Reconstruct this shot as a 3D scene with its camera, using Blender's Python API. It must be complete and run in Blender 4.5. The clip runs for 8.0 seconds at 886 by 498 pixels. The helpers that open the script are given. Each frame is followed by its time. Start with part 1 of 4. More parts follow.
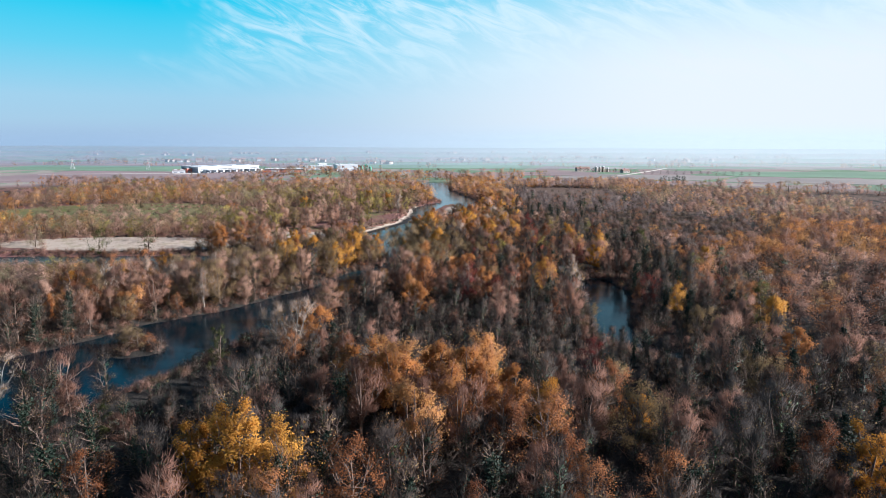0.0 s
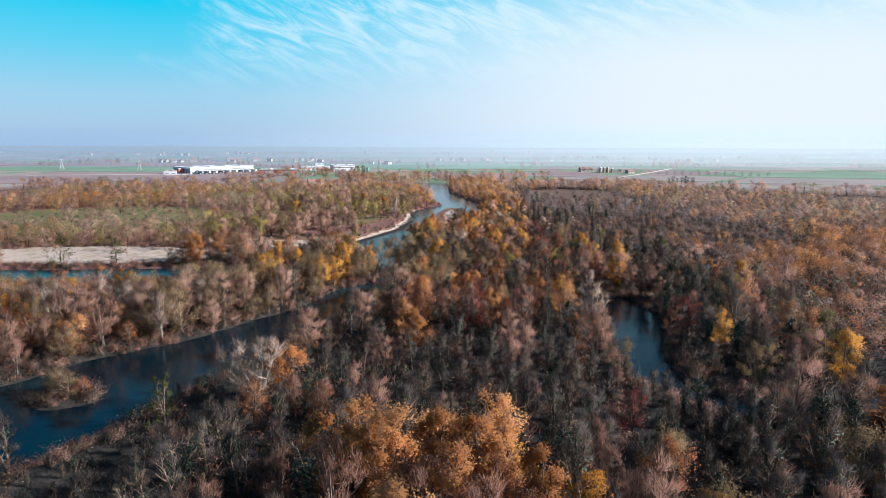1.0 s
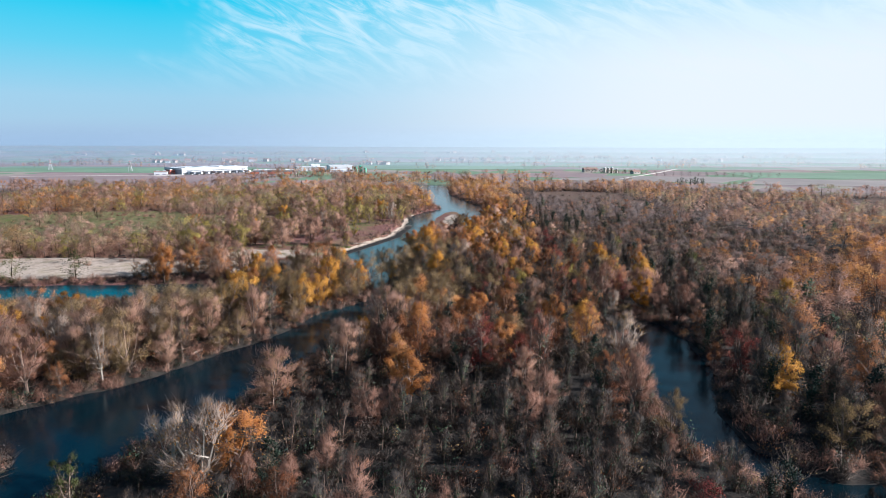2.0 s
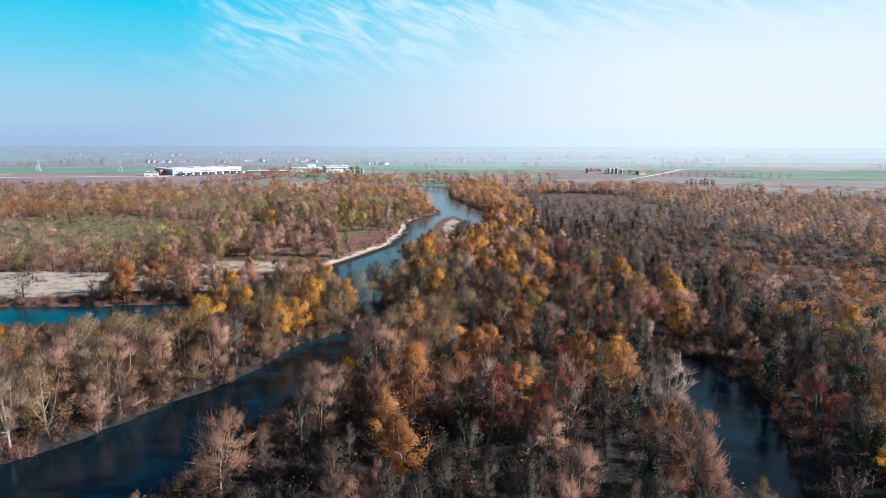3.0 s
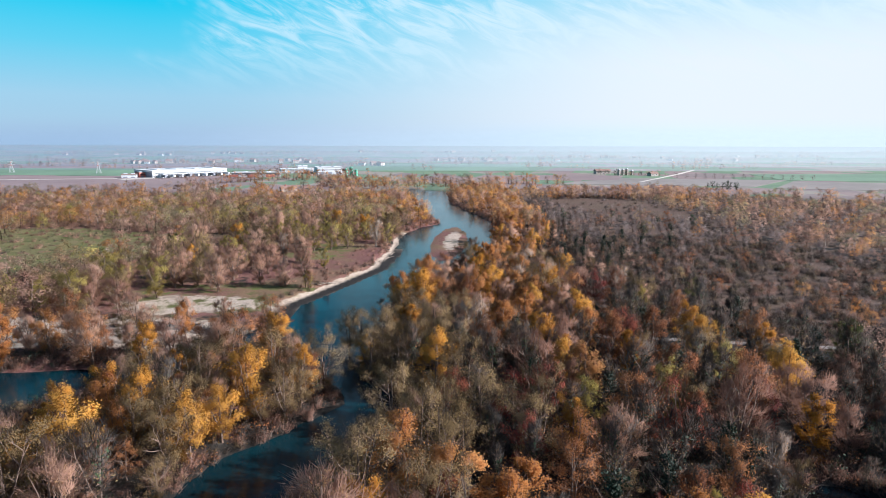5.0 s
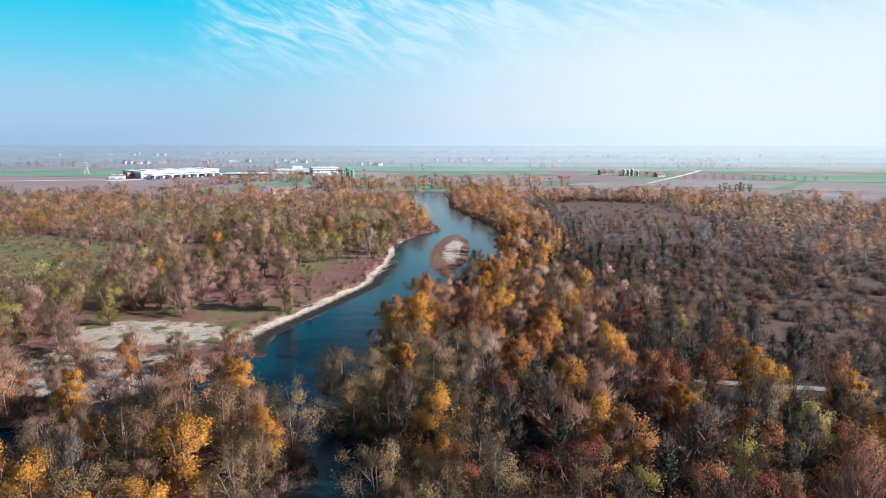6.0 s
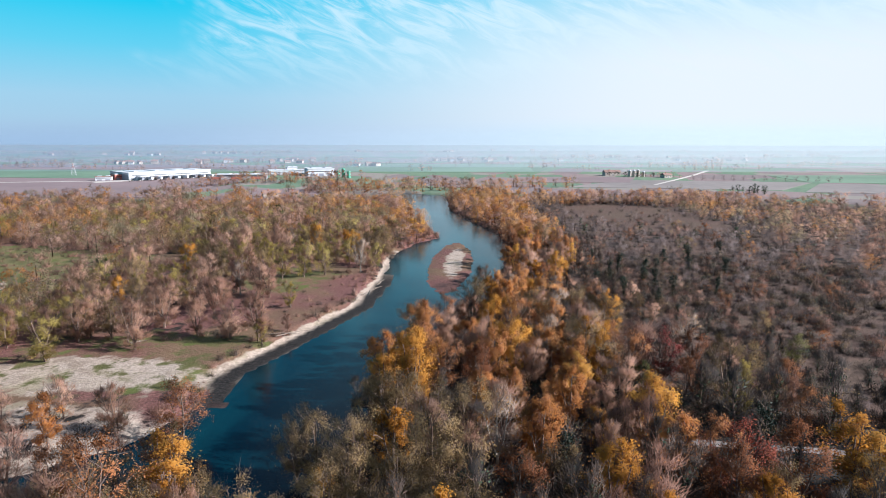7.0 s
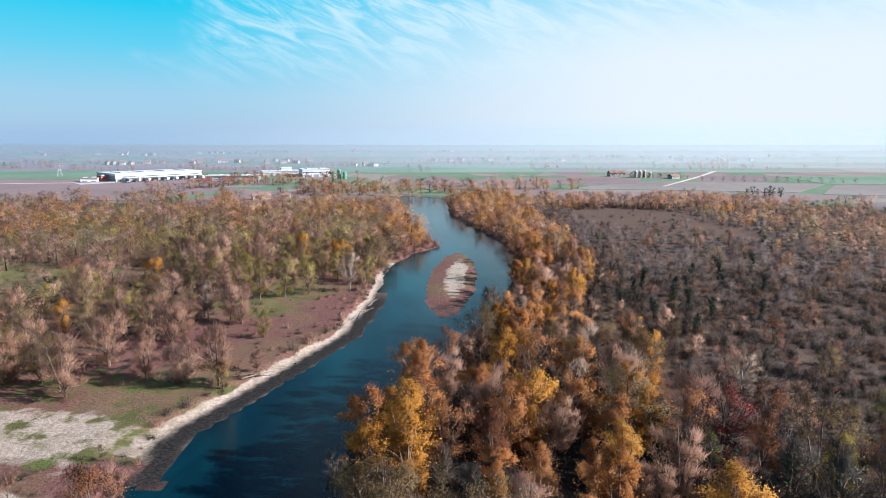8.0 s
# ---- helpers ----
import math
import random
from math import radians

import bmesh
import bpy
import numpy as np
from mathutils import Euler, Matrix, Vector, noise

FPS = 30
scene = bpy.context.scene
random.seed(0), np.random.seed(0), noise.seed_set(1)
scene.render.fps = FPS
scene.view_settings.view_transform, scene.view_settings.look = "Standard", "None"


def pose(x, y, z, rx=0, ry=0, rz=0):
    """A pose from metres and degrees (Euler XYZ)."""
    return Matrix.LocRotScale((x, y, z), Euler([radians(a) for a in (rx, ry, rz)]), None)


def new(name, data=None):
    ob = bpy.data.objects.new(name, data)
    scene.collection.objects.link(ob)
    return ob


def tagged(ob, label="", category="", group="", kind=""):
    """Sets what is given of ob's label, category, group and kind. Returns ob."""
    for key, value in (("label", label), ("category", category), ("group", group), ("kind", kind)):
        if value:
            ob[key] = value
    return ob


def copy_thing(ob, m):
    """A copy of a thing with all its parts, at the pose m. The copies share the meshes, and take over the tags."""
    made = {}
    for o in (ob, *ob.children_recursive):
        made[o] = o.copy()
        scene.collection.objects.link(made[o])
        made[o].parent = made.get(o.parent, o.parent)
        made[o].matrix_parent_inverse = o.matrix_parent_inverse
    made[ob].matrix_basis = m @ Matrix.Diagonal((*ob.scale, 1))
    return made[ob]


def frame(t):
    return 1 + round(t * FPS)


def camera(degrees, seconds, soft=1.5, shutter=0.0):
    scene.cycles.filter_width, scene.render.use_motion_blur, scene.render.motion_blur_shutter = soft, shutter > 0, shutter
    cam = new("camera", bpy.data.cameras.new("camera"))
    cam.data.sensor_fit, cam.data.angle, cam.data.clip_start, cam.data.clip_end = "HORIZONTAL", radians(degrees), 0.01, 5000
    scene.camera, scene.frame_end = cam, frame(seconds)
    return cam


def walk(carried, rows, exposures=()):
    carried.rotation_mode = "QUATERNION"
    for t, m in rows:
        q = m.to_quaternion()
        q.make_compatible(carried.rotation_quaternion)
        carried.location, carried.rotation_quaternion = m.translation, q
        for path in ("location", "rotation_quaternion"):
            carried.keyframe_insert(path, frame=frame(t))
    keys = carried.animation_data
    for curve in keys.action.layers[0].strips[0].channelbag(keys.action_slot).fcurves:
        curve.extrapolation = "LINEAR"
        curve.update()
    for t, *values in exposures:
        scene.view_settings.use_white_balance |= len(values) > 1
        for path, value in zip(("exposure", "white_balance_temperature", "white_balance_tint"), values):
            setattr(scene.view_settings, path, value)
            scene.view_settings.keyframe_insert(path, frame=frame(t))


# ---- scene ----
# ---- camera: a level, straight flight up the river ----
SPEED, EYE = 27.0, 50.0
cam = camera(73.0, 8.0, soft=0.65)


def eye_at(t):
    s = t / 8.0
    return pose(-1.47 * s, SPEED * t, EYE + 0.65 * s, 90 - 10.27 - 0.253 * s - 0.051 * s * s,
                -0.224 + 0.182 * s, -0.137 - 0.311 * s - 0.228 * s * s)


walk(cam, [(k * 0.5, eye_at(k * 0.5)) for k in range(17)], exposures=[(0.0, 1.2, 5720, 10)])

# ---- sky, sun ----
SUN_EL, SUN_AZ = radians(26.0), radians(98.0)  # azimuth from +y towards +x
sun_way = Vector((math.sin(SUN_AZ) * math.cos(SUN_EL), math.cos(SUN_AZ) * math.cos(SUN_EL), math.sin(SUN_EL)))
sun = new("sun", bpy.data.lights.new("sun", "SUN"))
sun.data.energy, sun.data.angle, sun.data.color = 5.0, radians(0.6), (1.0, 0.925, 0.86)
sun.matrix_world = Matrix.Translation((300, 0, 300)) @ sun_way.to_track_quat("Z", "Y").to_matrix().to_4x4()


class Nodes:
    """Short hand for node trees."""

    def __init__(self, tree):
        self.t = tree
        tree.nodes.clear()

    def n(self, kind, ins=None, **props):
        node = self.t.nodes.new(kind)
        for k, v in props.items():
            setattr(node, k, v)
        for k, v in (ins or {}).items():
            self.put(node.inputs[k], v)
        return node

    def put(self, socket, v):
        if isinstance(v, bpy.types.NodeSocket):
            self.t.links.new(v, socket)
        elif isinstance(v, bpy.types.Node):
            self.t.links.new(v.outputs[0], socket)
        else:
            socket.default_value = v

    def math(self, op, a, b=0.0, c=0.0, clamp=False):
        return self.n("ShaderNodeMath", {0: a, 1: b, 2: c}, operation=op, use_clamp=clamp).outputs[0]

    def span(self, v, a, b, c=0.0, d=1.0, smooth=True):
        return self.n("ShaderNodeMapRange", {0: v, 1: a, 2: b, 3: c, 4: d}, interpolation_type="SMOOTHSTEP" if smooth else "LINEAR").outputs[0]

    def mix(self, f, a, b, mode="MIX"):
        node = self.n("ShaderNodeMix", data_type="RGBA", blend_type=mode)
        self.put(node.inputs[0], f)
        self.put(node.inputs[6], a)
        self.put(node.inputs[7], b)
        return node.outputs[2]

    def noise(self, vec, scale, detail=4.0, rough=0.55, **more):
        node = self.n("ShaderNodeTexNoise", {"Scale": scale, "Detail": detail, "Roughness": rough, **more})
        if vec is not None:
            self.put(node.inputs["Vector"], vec)
        return node.outputs[0]


def rgb(r, g, b):
    return (r, g, b, 1.0)


world = bpy.data.worlds.new("sky")
scene.world = world
world.use_nodes = True
w = Nodes(world.node_tree)
way = w.n("ShaderNodeTexCoord").outputs["Generated"]
ax = w.n("ShaderNodeSeparateXYZ", {0: way})
wx, wy, wz = ax.outputs[0], ax.outputs[1], ax.outputs[2]
clear = w.n("ShaderNodeTexSky", sky_type="NISHITA", sun_disc=False, sun_elevation=SUN_EL, sun_rotation=SUN_AZ, altitude=60.0,
            air_density=1.3, dust_density=1.0, ozone_density=1.6)
# clear air: pale at the horizon, cyan above it, deep blue overhead
rise = w.n("ShaderNodeValToRGB", {0: w.math("MAXIMUM", wz, 0.0)})
e = rise.color_ramp.elements
e[0].color, e[1].position, e[1].color = rgb(0.45, 0.61, 0.76), 1.0, rgb(0.03, 0.10, 0.28)
for p, c in ((0.06, rgb(0.40, 0.66, 0.82)), (0.13, rgb(0.16, 0.66, 0.86)), (0.21, rgb(0.0, 0.62, 0.86)), (0.32, rgb(0.02, 0.30, 0.52)), (0.5, rgb(0.03, 0.13, 0.31))):
    e.new(p).color = c
blue = w.mix(0.05, rise, w.mix(1.0, clear, rgb(0.05, 0.08, 0.09), "MULTIPLY"))
# thin high haze, whiter towards the sun's side
sunward = w.span(wx, -0.42, 0.40)
milk = w.math("MULTIPLY", sunward, w.span(wz, 0.33, 0.10))
hazy = w.mix(milk, blue, rgb(0.87, 0.925, 0.95))
# cirrus, drawn out in fine streaks
az, el = w.math("ARCTAN2", wx, wy), w.math("ARCSINE", wz)
sky_plan = w.n("ShaderNodeCombineXYZ", {0: az, 1: el, 2: 0.0})
turned = w.n("ShaderNodeMapping", {"Vector": sky_plan, "Rotation": (0, 0, radians(24))})
swirl = w.n("ShaderNodeMapping", {"Vector": turned, "Scale": (9.0, 36.0, 1.0)})
wisps = w.noise(swirl.outputs[0], 1.0, 8.0, 0.62, Distortion=1.1)
veil = w.noise(sky_plan.outputs[0], 5.0, 4.0, 0.55)
patch = w.math("ADD", veil, w.span(az, -0.74, 0.12, -0.22, 0.24))
cirrus = w.math("MULTIPLY", w.span(wisps, 0.38, 0.66), w.span(patch, 0.40, 0.62))
cirrus = w.math("MULTIPLY", cirrus, w.span(wz, 0.05, 0.19))
cloudy = w.mix(w.math("MULTIPLY", cirrus, 0.66), hazy, rgb(0.80, 0.94, 0.98))
back = w.n("ShaderNodeBackground", {"Color": w.mix(1.0, cloudy, rgb(1.045, 1.0, 0.95), "MULTIPLY"), "Strength": 0.43})
w.n("ShaderNodeOutputWorld", {"Surface": back})

# ---- materials ----


def material(name):
    m = bpy.data.materials.new(name)
    m.use_nodes = True
    return m, Nodes(m.node_tree)


def finish(k, shader, bump=None):
    k.n("ShaderNodeOutputMaterial", {"Surface": shader})


def plain(name, colour, rough=0.8, spread=0.25, scale=1.0, metal=0.0):
    """A surface with grain and blotches at two scales."""
    m, k = material(name)
    at = k.n("ShaderNodeTexCoord").outputs["Object"]
    a, b = k.noise(at, 0.35 * scale, 3.0), k.noise(at, 5.0 * scale, 5.0)
    f = k.math("ADD", k.math("MULTIPLY", a, 0.65), k.math("MULTIPLY", b, 0.35))
    lo, hi = [c * (1 - spread) for c in colour], [min(1.0, c * (1 + spread)) for c in colour]
    col = k.mix(k.span(f, 0.3, 0.7), rgb(*lo), rgb(*hi))
    bump = k.n("ShaderNodeBump", {"Strength": 0.3, "Distance": 0.05, "Height": b})
    finish(k, k.n("ShaderNodeBsdfPrincipled", {"Base Color": col, "Roughness": rough, "Metallic": metal, "Normal": bump}))
    return m


def foliage(name, dark, mean, light, glow=0.25, gloss=0.15):
    """Leaves or fine twigs: each one and each tree a little different, some light passing through."""
    m, k = material(name)
    own = k.n("ShaderNodeNewGeometry").outputs["Random Per Island"]
    tint = k.n("ShaderNodeAttribute", attribute_name="tint").outputs["Fac"]
    whole = k.n("ShaderNodeObjectInfo").outputs["Random"]
    f = k.math("ADD", k.math("MULTIPLY", own, 0.12), k.math("ADD", k.math("MULTIPLY", tint, 0.68), k.math("MULTIPLY", whole, 0.2)))
    ramp = k.n("ShaderNodeValToRGB", {0: f})
    els = ramp.color_ramp.elements
    els[0].position, els[0].color, els[1].position, els[1].color = 0.15, rgb(*dark), 0.9, rgb(*light)
    mid = els.new(0.5)
    mid.color = rgb(*mean)
    body = k.n("ShaderNodeBsdfPrincipled", {"Base Color": ramp, "Roughness": 0.75, "Specular IOR Level": gloss})
    thin = k.n("ShaderNodeBsdfTranslucent", {"Color": ramp})
    finish(k, k.n("ShaderNodeMixShader", {0: glow, 1: body, 2: thin}))
    return m


LEAF = {
    "gold": foliage("golden_leaf", (0.38, 0.165, 0.025), (0.53, 0.25, 0.042), (0.64, 0.36, 0.08), 0.5),
    "rust": foliage("rust_leaf", (0.15, 0.055, 0.025), (0.30, 0.115, 0.045), (0.43, 0.19, 0.075), 0.4),
    "red": foliage("red_leaf", (0.12, 0.025, 0.02), (0.24, 0.05, 0.035), (0.34, 0.10, 0.05)),
    "olive": foliage("olive_leaf", (0.15, 0.102, 0.05), (0.265, 0.18, 0.085), (0.38, 0.258, 0.125), 0.48, 0.05),
    "green": foliage("green_leaf", (0.035, 0.042, 0.012), (0.075, 0.08, 0.02), (0.15, 0.14, 0.035)),
    "lime": foliage("yellow_olive_leaf", (0.29, 0.22, 0.055), (0.40, 0.31, 0.085), (0.50, 0.40, 0.13), 0.6, 0.1),
    # buff and sage: paled and made more translucent to stand in for haze
    "buff": foliage("hazed_buff_leaf", (0.34, 0.20, 0.105), (0.46, 0.28, 0.155), (0.57, 0.375, 0.22), 0.62),
    "sage": foliage("hazed_sage_leaf", (0.19, 0.155, 0.085), (0.30, 0.245, 0.14), (0.40, 0.33, 0.195), 0.62, 0.08),
    "amber": foliage("amber_leaf", (0.40, 0.17, 0.05), (0.53, 0.24, 0.078), (0.63, 0.34, 0.13), 0.6),
    "ivy": foliage("ivy_leaf", (0.008, 0.02, 0.008), (0.016, 0.04, 0.013), (0.035, 0.075, 0.02), 0.12, 0.5),
}
TWIG = {
    "brown": foliage("brown_twig", (0.030, 0.022, 0.017), (0.072, 0.053, 0.042), (0.135, 0.101, 0.082), 0.2, 0.2),
    "dusk": foliage("dusky_twig", (0.022, 0.018, 0.016), (0.052, 0.043, 0.038), (0.10, 0.084, 0.075), 0.2, 0.2),
    "mauve": foliage("mauve_twig", (0.16, 0.083, 0.058), (0.265, 0.142, 0.101), (0.37, 0.212, 0.155), 0.42, 0.2),
    # rose and ash: distance haze put into colour and translucency
    "rose": foliage("hazed_rose_twig", (0.31, 0.178, 0.128), (0.455, 0.272, 0.198), (0.565, 0.36, 0.27), 0.62, 0.2),
    "ash": foliage("hazed_ash_twig", (0.13, 0.098, 0.09), (0.20, 0.155, 0.145), (0.28, 0.225, 0.21), 0.6, 0.2),
    "pale": foliage("pale_twig", (0.22, 0.16, 0.125), (0.31, 0.235, 0.185), (0.40, 0.31, 0.25), 0.2, 0.2),
}
BARK = {
    "brown": plain("brown_bark", (0.15, 0.10, 0.075), 0.9, 0.4, 2.0),
    "pale": plain("pale_bark", (0.30, 0.255, 0.21), 0.85, 0.35, 2.0),
}


def ground_material():
    m, k = material("ground_soil")
    geo = k.n("ShaderNodeNewGeometry").outputs["Position"]
    zone = k.n("ShaderNodeAttribute", attribute_name="zone")
    parts = k.n("ShaderNodeSeparateColor", {0: zone.outputs["Color"]})
    sand, green, heath = parts.outputs[0], parts.outputs[1], parts.outputs[2]
    wet = k.n("ShaderNodeAttribute", attribute_name="wet").outputs["Fac"]
    far = k.n("ShaderNodeAttribute", attribute_name="plain").outputs["Fac"]
    big, mid, fine = k.noise(geo, 0.03, 4.0), k.noise(geo, 0.22, 5.0, 0.6), k.noise(geo, 1.6, 6.0, 0.7)
    # litter near black: the forest's shade is put into the soil colour
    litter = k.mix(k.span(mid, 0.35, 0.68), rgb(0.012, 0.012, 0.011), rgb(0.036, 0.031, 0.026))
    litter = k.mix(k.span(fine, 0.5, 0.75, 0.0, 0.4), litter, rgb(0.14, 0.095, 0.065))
    turf = k.mix(k.span(mid, 0.3, 0.7), rgb(0.085, 0.085, 0.028), rgb(0.16, 0.13, 0.06))
    turf = k.mix(k.span(fine, 0.55, 0.75, 0.0, 0.6), turf, rgb(0.20, 0.16, 0.09))
    turf = k.mix(k.span(k.noise(geo, 0.12, 3.0), 0.55, 0.68, 0.0, 0.8), turf, rgb(0.095, 0.115, 0.028))
    herb = k.mix(k.span(fine, 0.35, 0.7), rgb(0.105, 0.046, 0.038), rgb(0.215, 0.105, 0.088))
    herb = k.mix(k.span(big, 0.45, 0.62, 0.0, 0.5), herb, rgb(0.15, 0.12, 0.055))
    scrub = k.mix(k.span(fine, 0.35, 0.7), rgb(0.065, 0.044, 0.032), rgb(0.14, 0.093, 0.068))
    herb = k.mix(k.n("ShaderNodeAttribute", attribute_name="scrub").outputs["Fac"], herb, scrub)
    gravel = k.mix(k.span(fine, 0.3, 0.7), rgb(0.27, 0.21, 0.165), rgb(0.48, 0.39, 0.31))
    gravel = k.mix(k.span(mid, 0.50, 0.66, 0.0, 0.7), gravel, rgb(0.20, 0.15, 0.11))
    gravel = k.mix(k.span(k.noise(geo, 0.09, 5.0, 0.65), 0.5, 0.66, 0.0, 0.6), gravel, rgb(0.24, 0.20, 0.12))
    wobble = k.math("ADD", k.math("MULTIPLY", k.math("SUBTRACT", mid, 0.5), 1.3), k.math("MULTIPLY", k.math("SUBTRACT", k.noise(geo, 0.07, 3.0), 0.5), 1.2))
    edge = lambda v: k.span(k.math("ADD", v, wobble), 0.38, 0.62)
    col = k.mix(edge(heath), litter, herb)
    col = k.mix(k.span(k.math("SUBTRACT", green, wobble), 0.3, 0.55), col, turf)
    col = k.mix(edge(sand), col, gravel)
    pebbles = k.mix(k.span(fine, 0.35, 0.7), rgb(0.008, 0.008, 0.008), rgb(0.04, 0.034, 0.03))
    col = k.mix(wet, col, pebbles)
    # distant farmland, strip by strip
    plan = k.n("ShaderNodeMapping", {"Vector": geo, "Rotation": (0, 0, 0.5), "Scale": (0.0045, 0.0028, 0.0)})
    cells = k.n("ShaderNodeTexVoronoi", {"Vector": plan, "Randomness": 0.75}, distance="CHEBYCHEV")
    pick = k.n("ShaderNodeSeparateColor", {0: cells.outputs["Color"]}).outputs[0]
    farm = k.n("ShaderNodeValToRGB", {0: pick})
    farm.color_ramp.interpolation = "CONSTANT"
    e = farm.color_ramp.elements
    e[0].color, e[1].position, e[1].color = rgb(0.12, 0.19, 0.12), 0.25, rgb(0.24, 0.175, 0.17)
    for p, c in ((0.5, rgb(0.14, 0.21, 0.13)), (0.66, rgb(0.25, 0.22, 0.19)), (0.84, rgb(0.20, 0.155, 0.155))):
        e.new(p).color = c
    farmland = k.mix(k.span(mid, 0.3, 0.7, 0.0, 0.25), farm, rgb(0.25, 0.22, 0.15))
    col = k.mix(far, col, farmland)
    height = k.math("ADD", fine, k.math("MULTIPLY", mid, 1.5))
    bump = k.n("ShaderNodeBump", {"Strength": 0.6, "Distance": 0.5, "Height": height})
    finish(k, k.n("ShaderNodeBsdfPrincipled", {"Base Color": col, "Roughness": 0.9, "Specular IOR Level": 0.15, "Normal": bump}))
    return m


def water_material():
    m, k = material("river_water")
    geo = k.n("ShaderNodeNewGeometry").outputs["Position"]
    drift = k.n("ShaderNodeMapping", {"Vector": geo, "Scale": (0.05, 0.016, 1.0)}).outputs[0]
    deep = k.noise(drift, 1.0, 4.0)
    col = k.mix(k.span(deep, 0.35, 0.7), rgb(0.001, 0.009, 0.015), rgb(0.004, 0.034, 0.043))
    # channel and pond water darkened, painting in the dark trees it would mirror
    still = k.n("ShaderNodeAttribute", attribute_name="still").outputs["Fac"]
    col = k.mix(still, col, k.mix(k.span(deep, 0.35, 0.7), rgb(0.001, 0.004, 0.007), rgb(0.002, 0.013, 0.018)))
    ripple, swell = k.noise(geo, 1.3, 4.0, 0.6), k.noise(geo, 0.25, 2.0)
    bump = k.n("ShaderNodeBump", {"Strength": 0.12, "Distance": 0.2, "Height": k.math("ADD", ripple, swell)})
    finish(k, k.n("ShaderNodeBsdfPrincipled", {"Base Color": col, "Roughness": 0.12, "IOR": 1.33, "Normal": bump, "Specular IOR Level": 0.32}))
    return m


GROUND, WATER = ground_material(), water_material()

# ---- mesh helpers ----


def mesh_of(name, verts, tris, mats, index=None, tint=None, smooth=False, normals=None):
    """A mesh of triangles from arrays. normals: one for each vertex, for soft masses of leaves."""
    verts, tris = np.asarray(verts, np.float32), np.asarray(tris, np.int32)
    if normals is not None:
        p, q, o = (verts[tris[:, i]] for i in range(3))
        inward = (np.cross(q - p, o - p) * normals[tris].sum(1)).sum(1) < 0
        tris = np.where(inward[:, None], tris[:, ::-1], tris)
        smooth = True
    me = bpy.data.meshes.new(name)
    me.vertices.add(len(verts))
    me.vertices.foreach_set("co", verts.ravel())
    me.loops.add(tris.size)
    me.loops.foreach_set("vertex_index", tris.ravel())
    me.polygons.add(len(tris))
    me.polygons.foreach_set("loop_start", np.arange(0, tris.size, 3, dtype=np.int32))
    for m in mats:
        me.materials.append(m)
    if index is not None:
        me.polygons.foreach_set("material_index", np.asarray(index, np.int32))
    if tint is not None:
        me.attributes.new("tint", "FLOAT", "POINT").data.foreach_set("value", np.asarray(tint, np.float32))
    me.polygons.foreach_set("use_smooth", np.full(len(tris), smooth))
    me.update(calc_edges=True)
    if normals is not None:
        me.normals_split_custom_set_from_vertices(np.asarray(normals, np.float32))
    return me


def part(name, data, parent, label=""):
    ob = new(name, data)
    ob.parent = parent
    return tagged(ob, label)


def puff(v, f, soft=0.7):
    """Normals that point out of a crown, each with something of its own leaf's."""
    mid = v.mean(0) * (1, 1, 0.8)
    out = (v - mid) / (v.std(0) + 1e-6)
    out /= np.linalg.norm(out, axis=1, keepdims=True) + 1e-9
    own = np.zeros_like(v)
    face = np.cross(v[f[:, 1]] - v[f[:, 0]], v[f[:, 2]] - v[f[:, 0]])
    face /= np.linalg.norm(face, axis=1, keepdims=True) + 1e-9
    for i in range(3):
        own[f[:, i]] = face
    own *= np.sign((own * out).sum(1, keepdims=True))
    n = soft * out + (1 - soft) * own
    return n / (np.linalg.norm(n, axis=1, keepdims=True) + 1e-9)


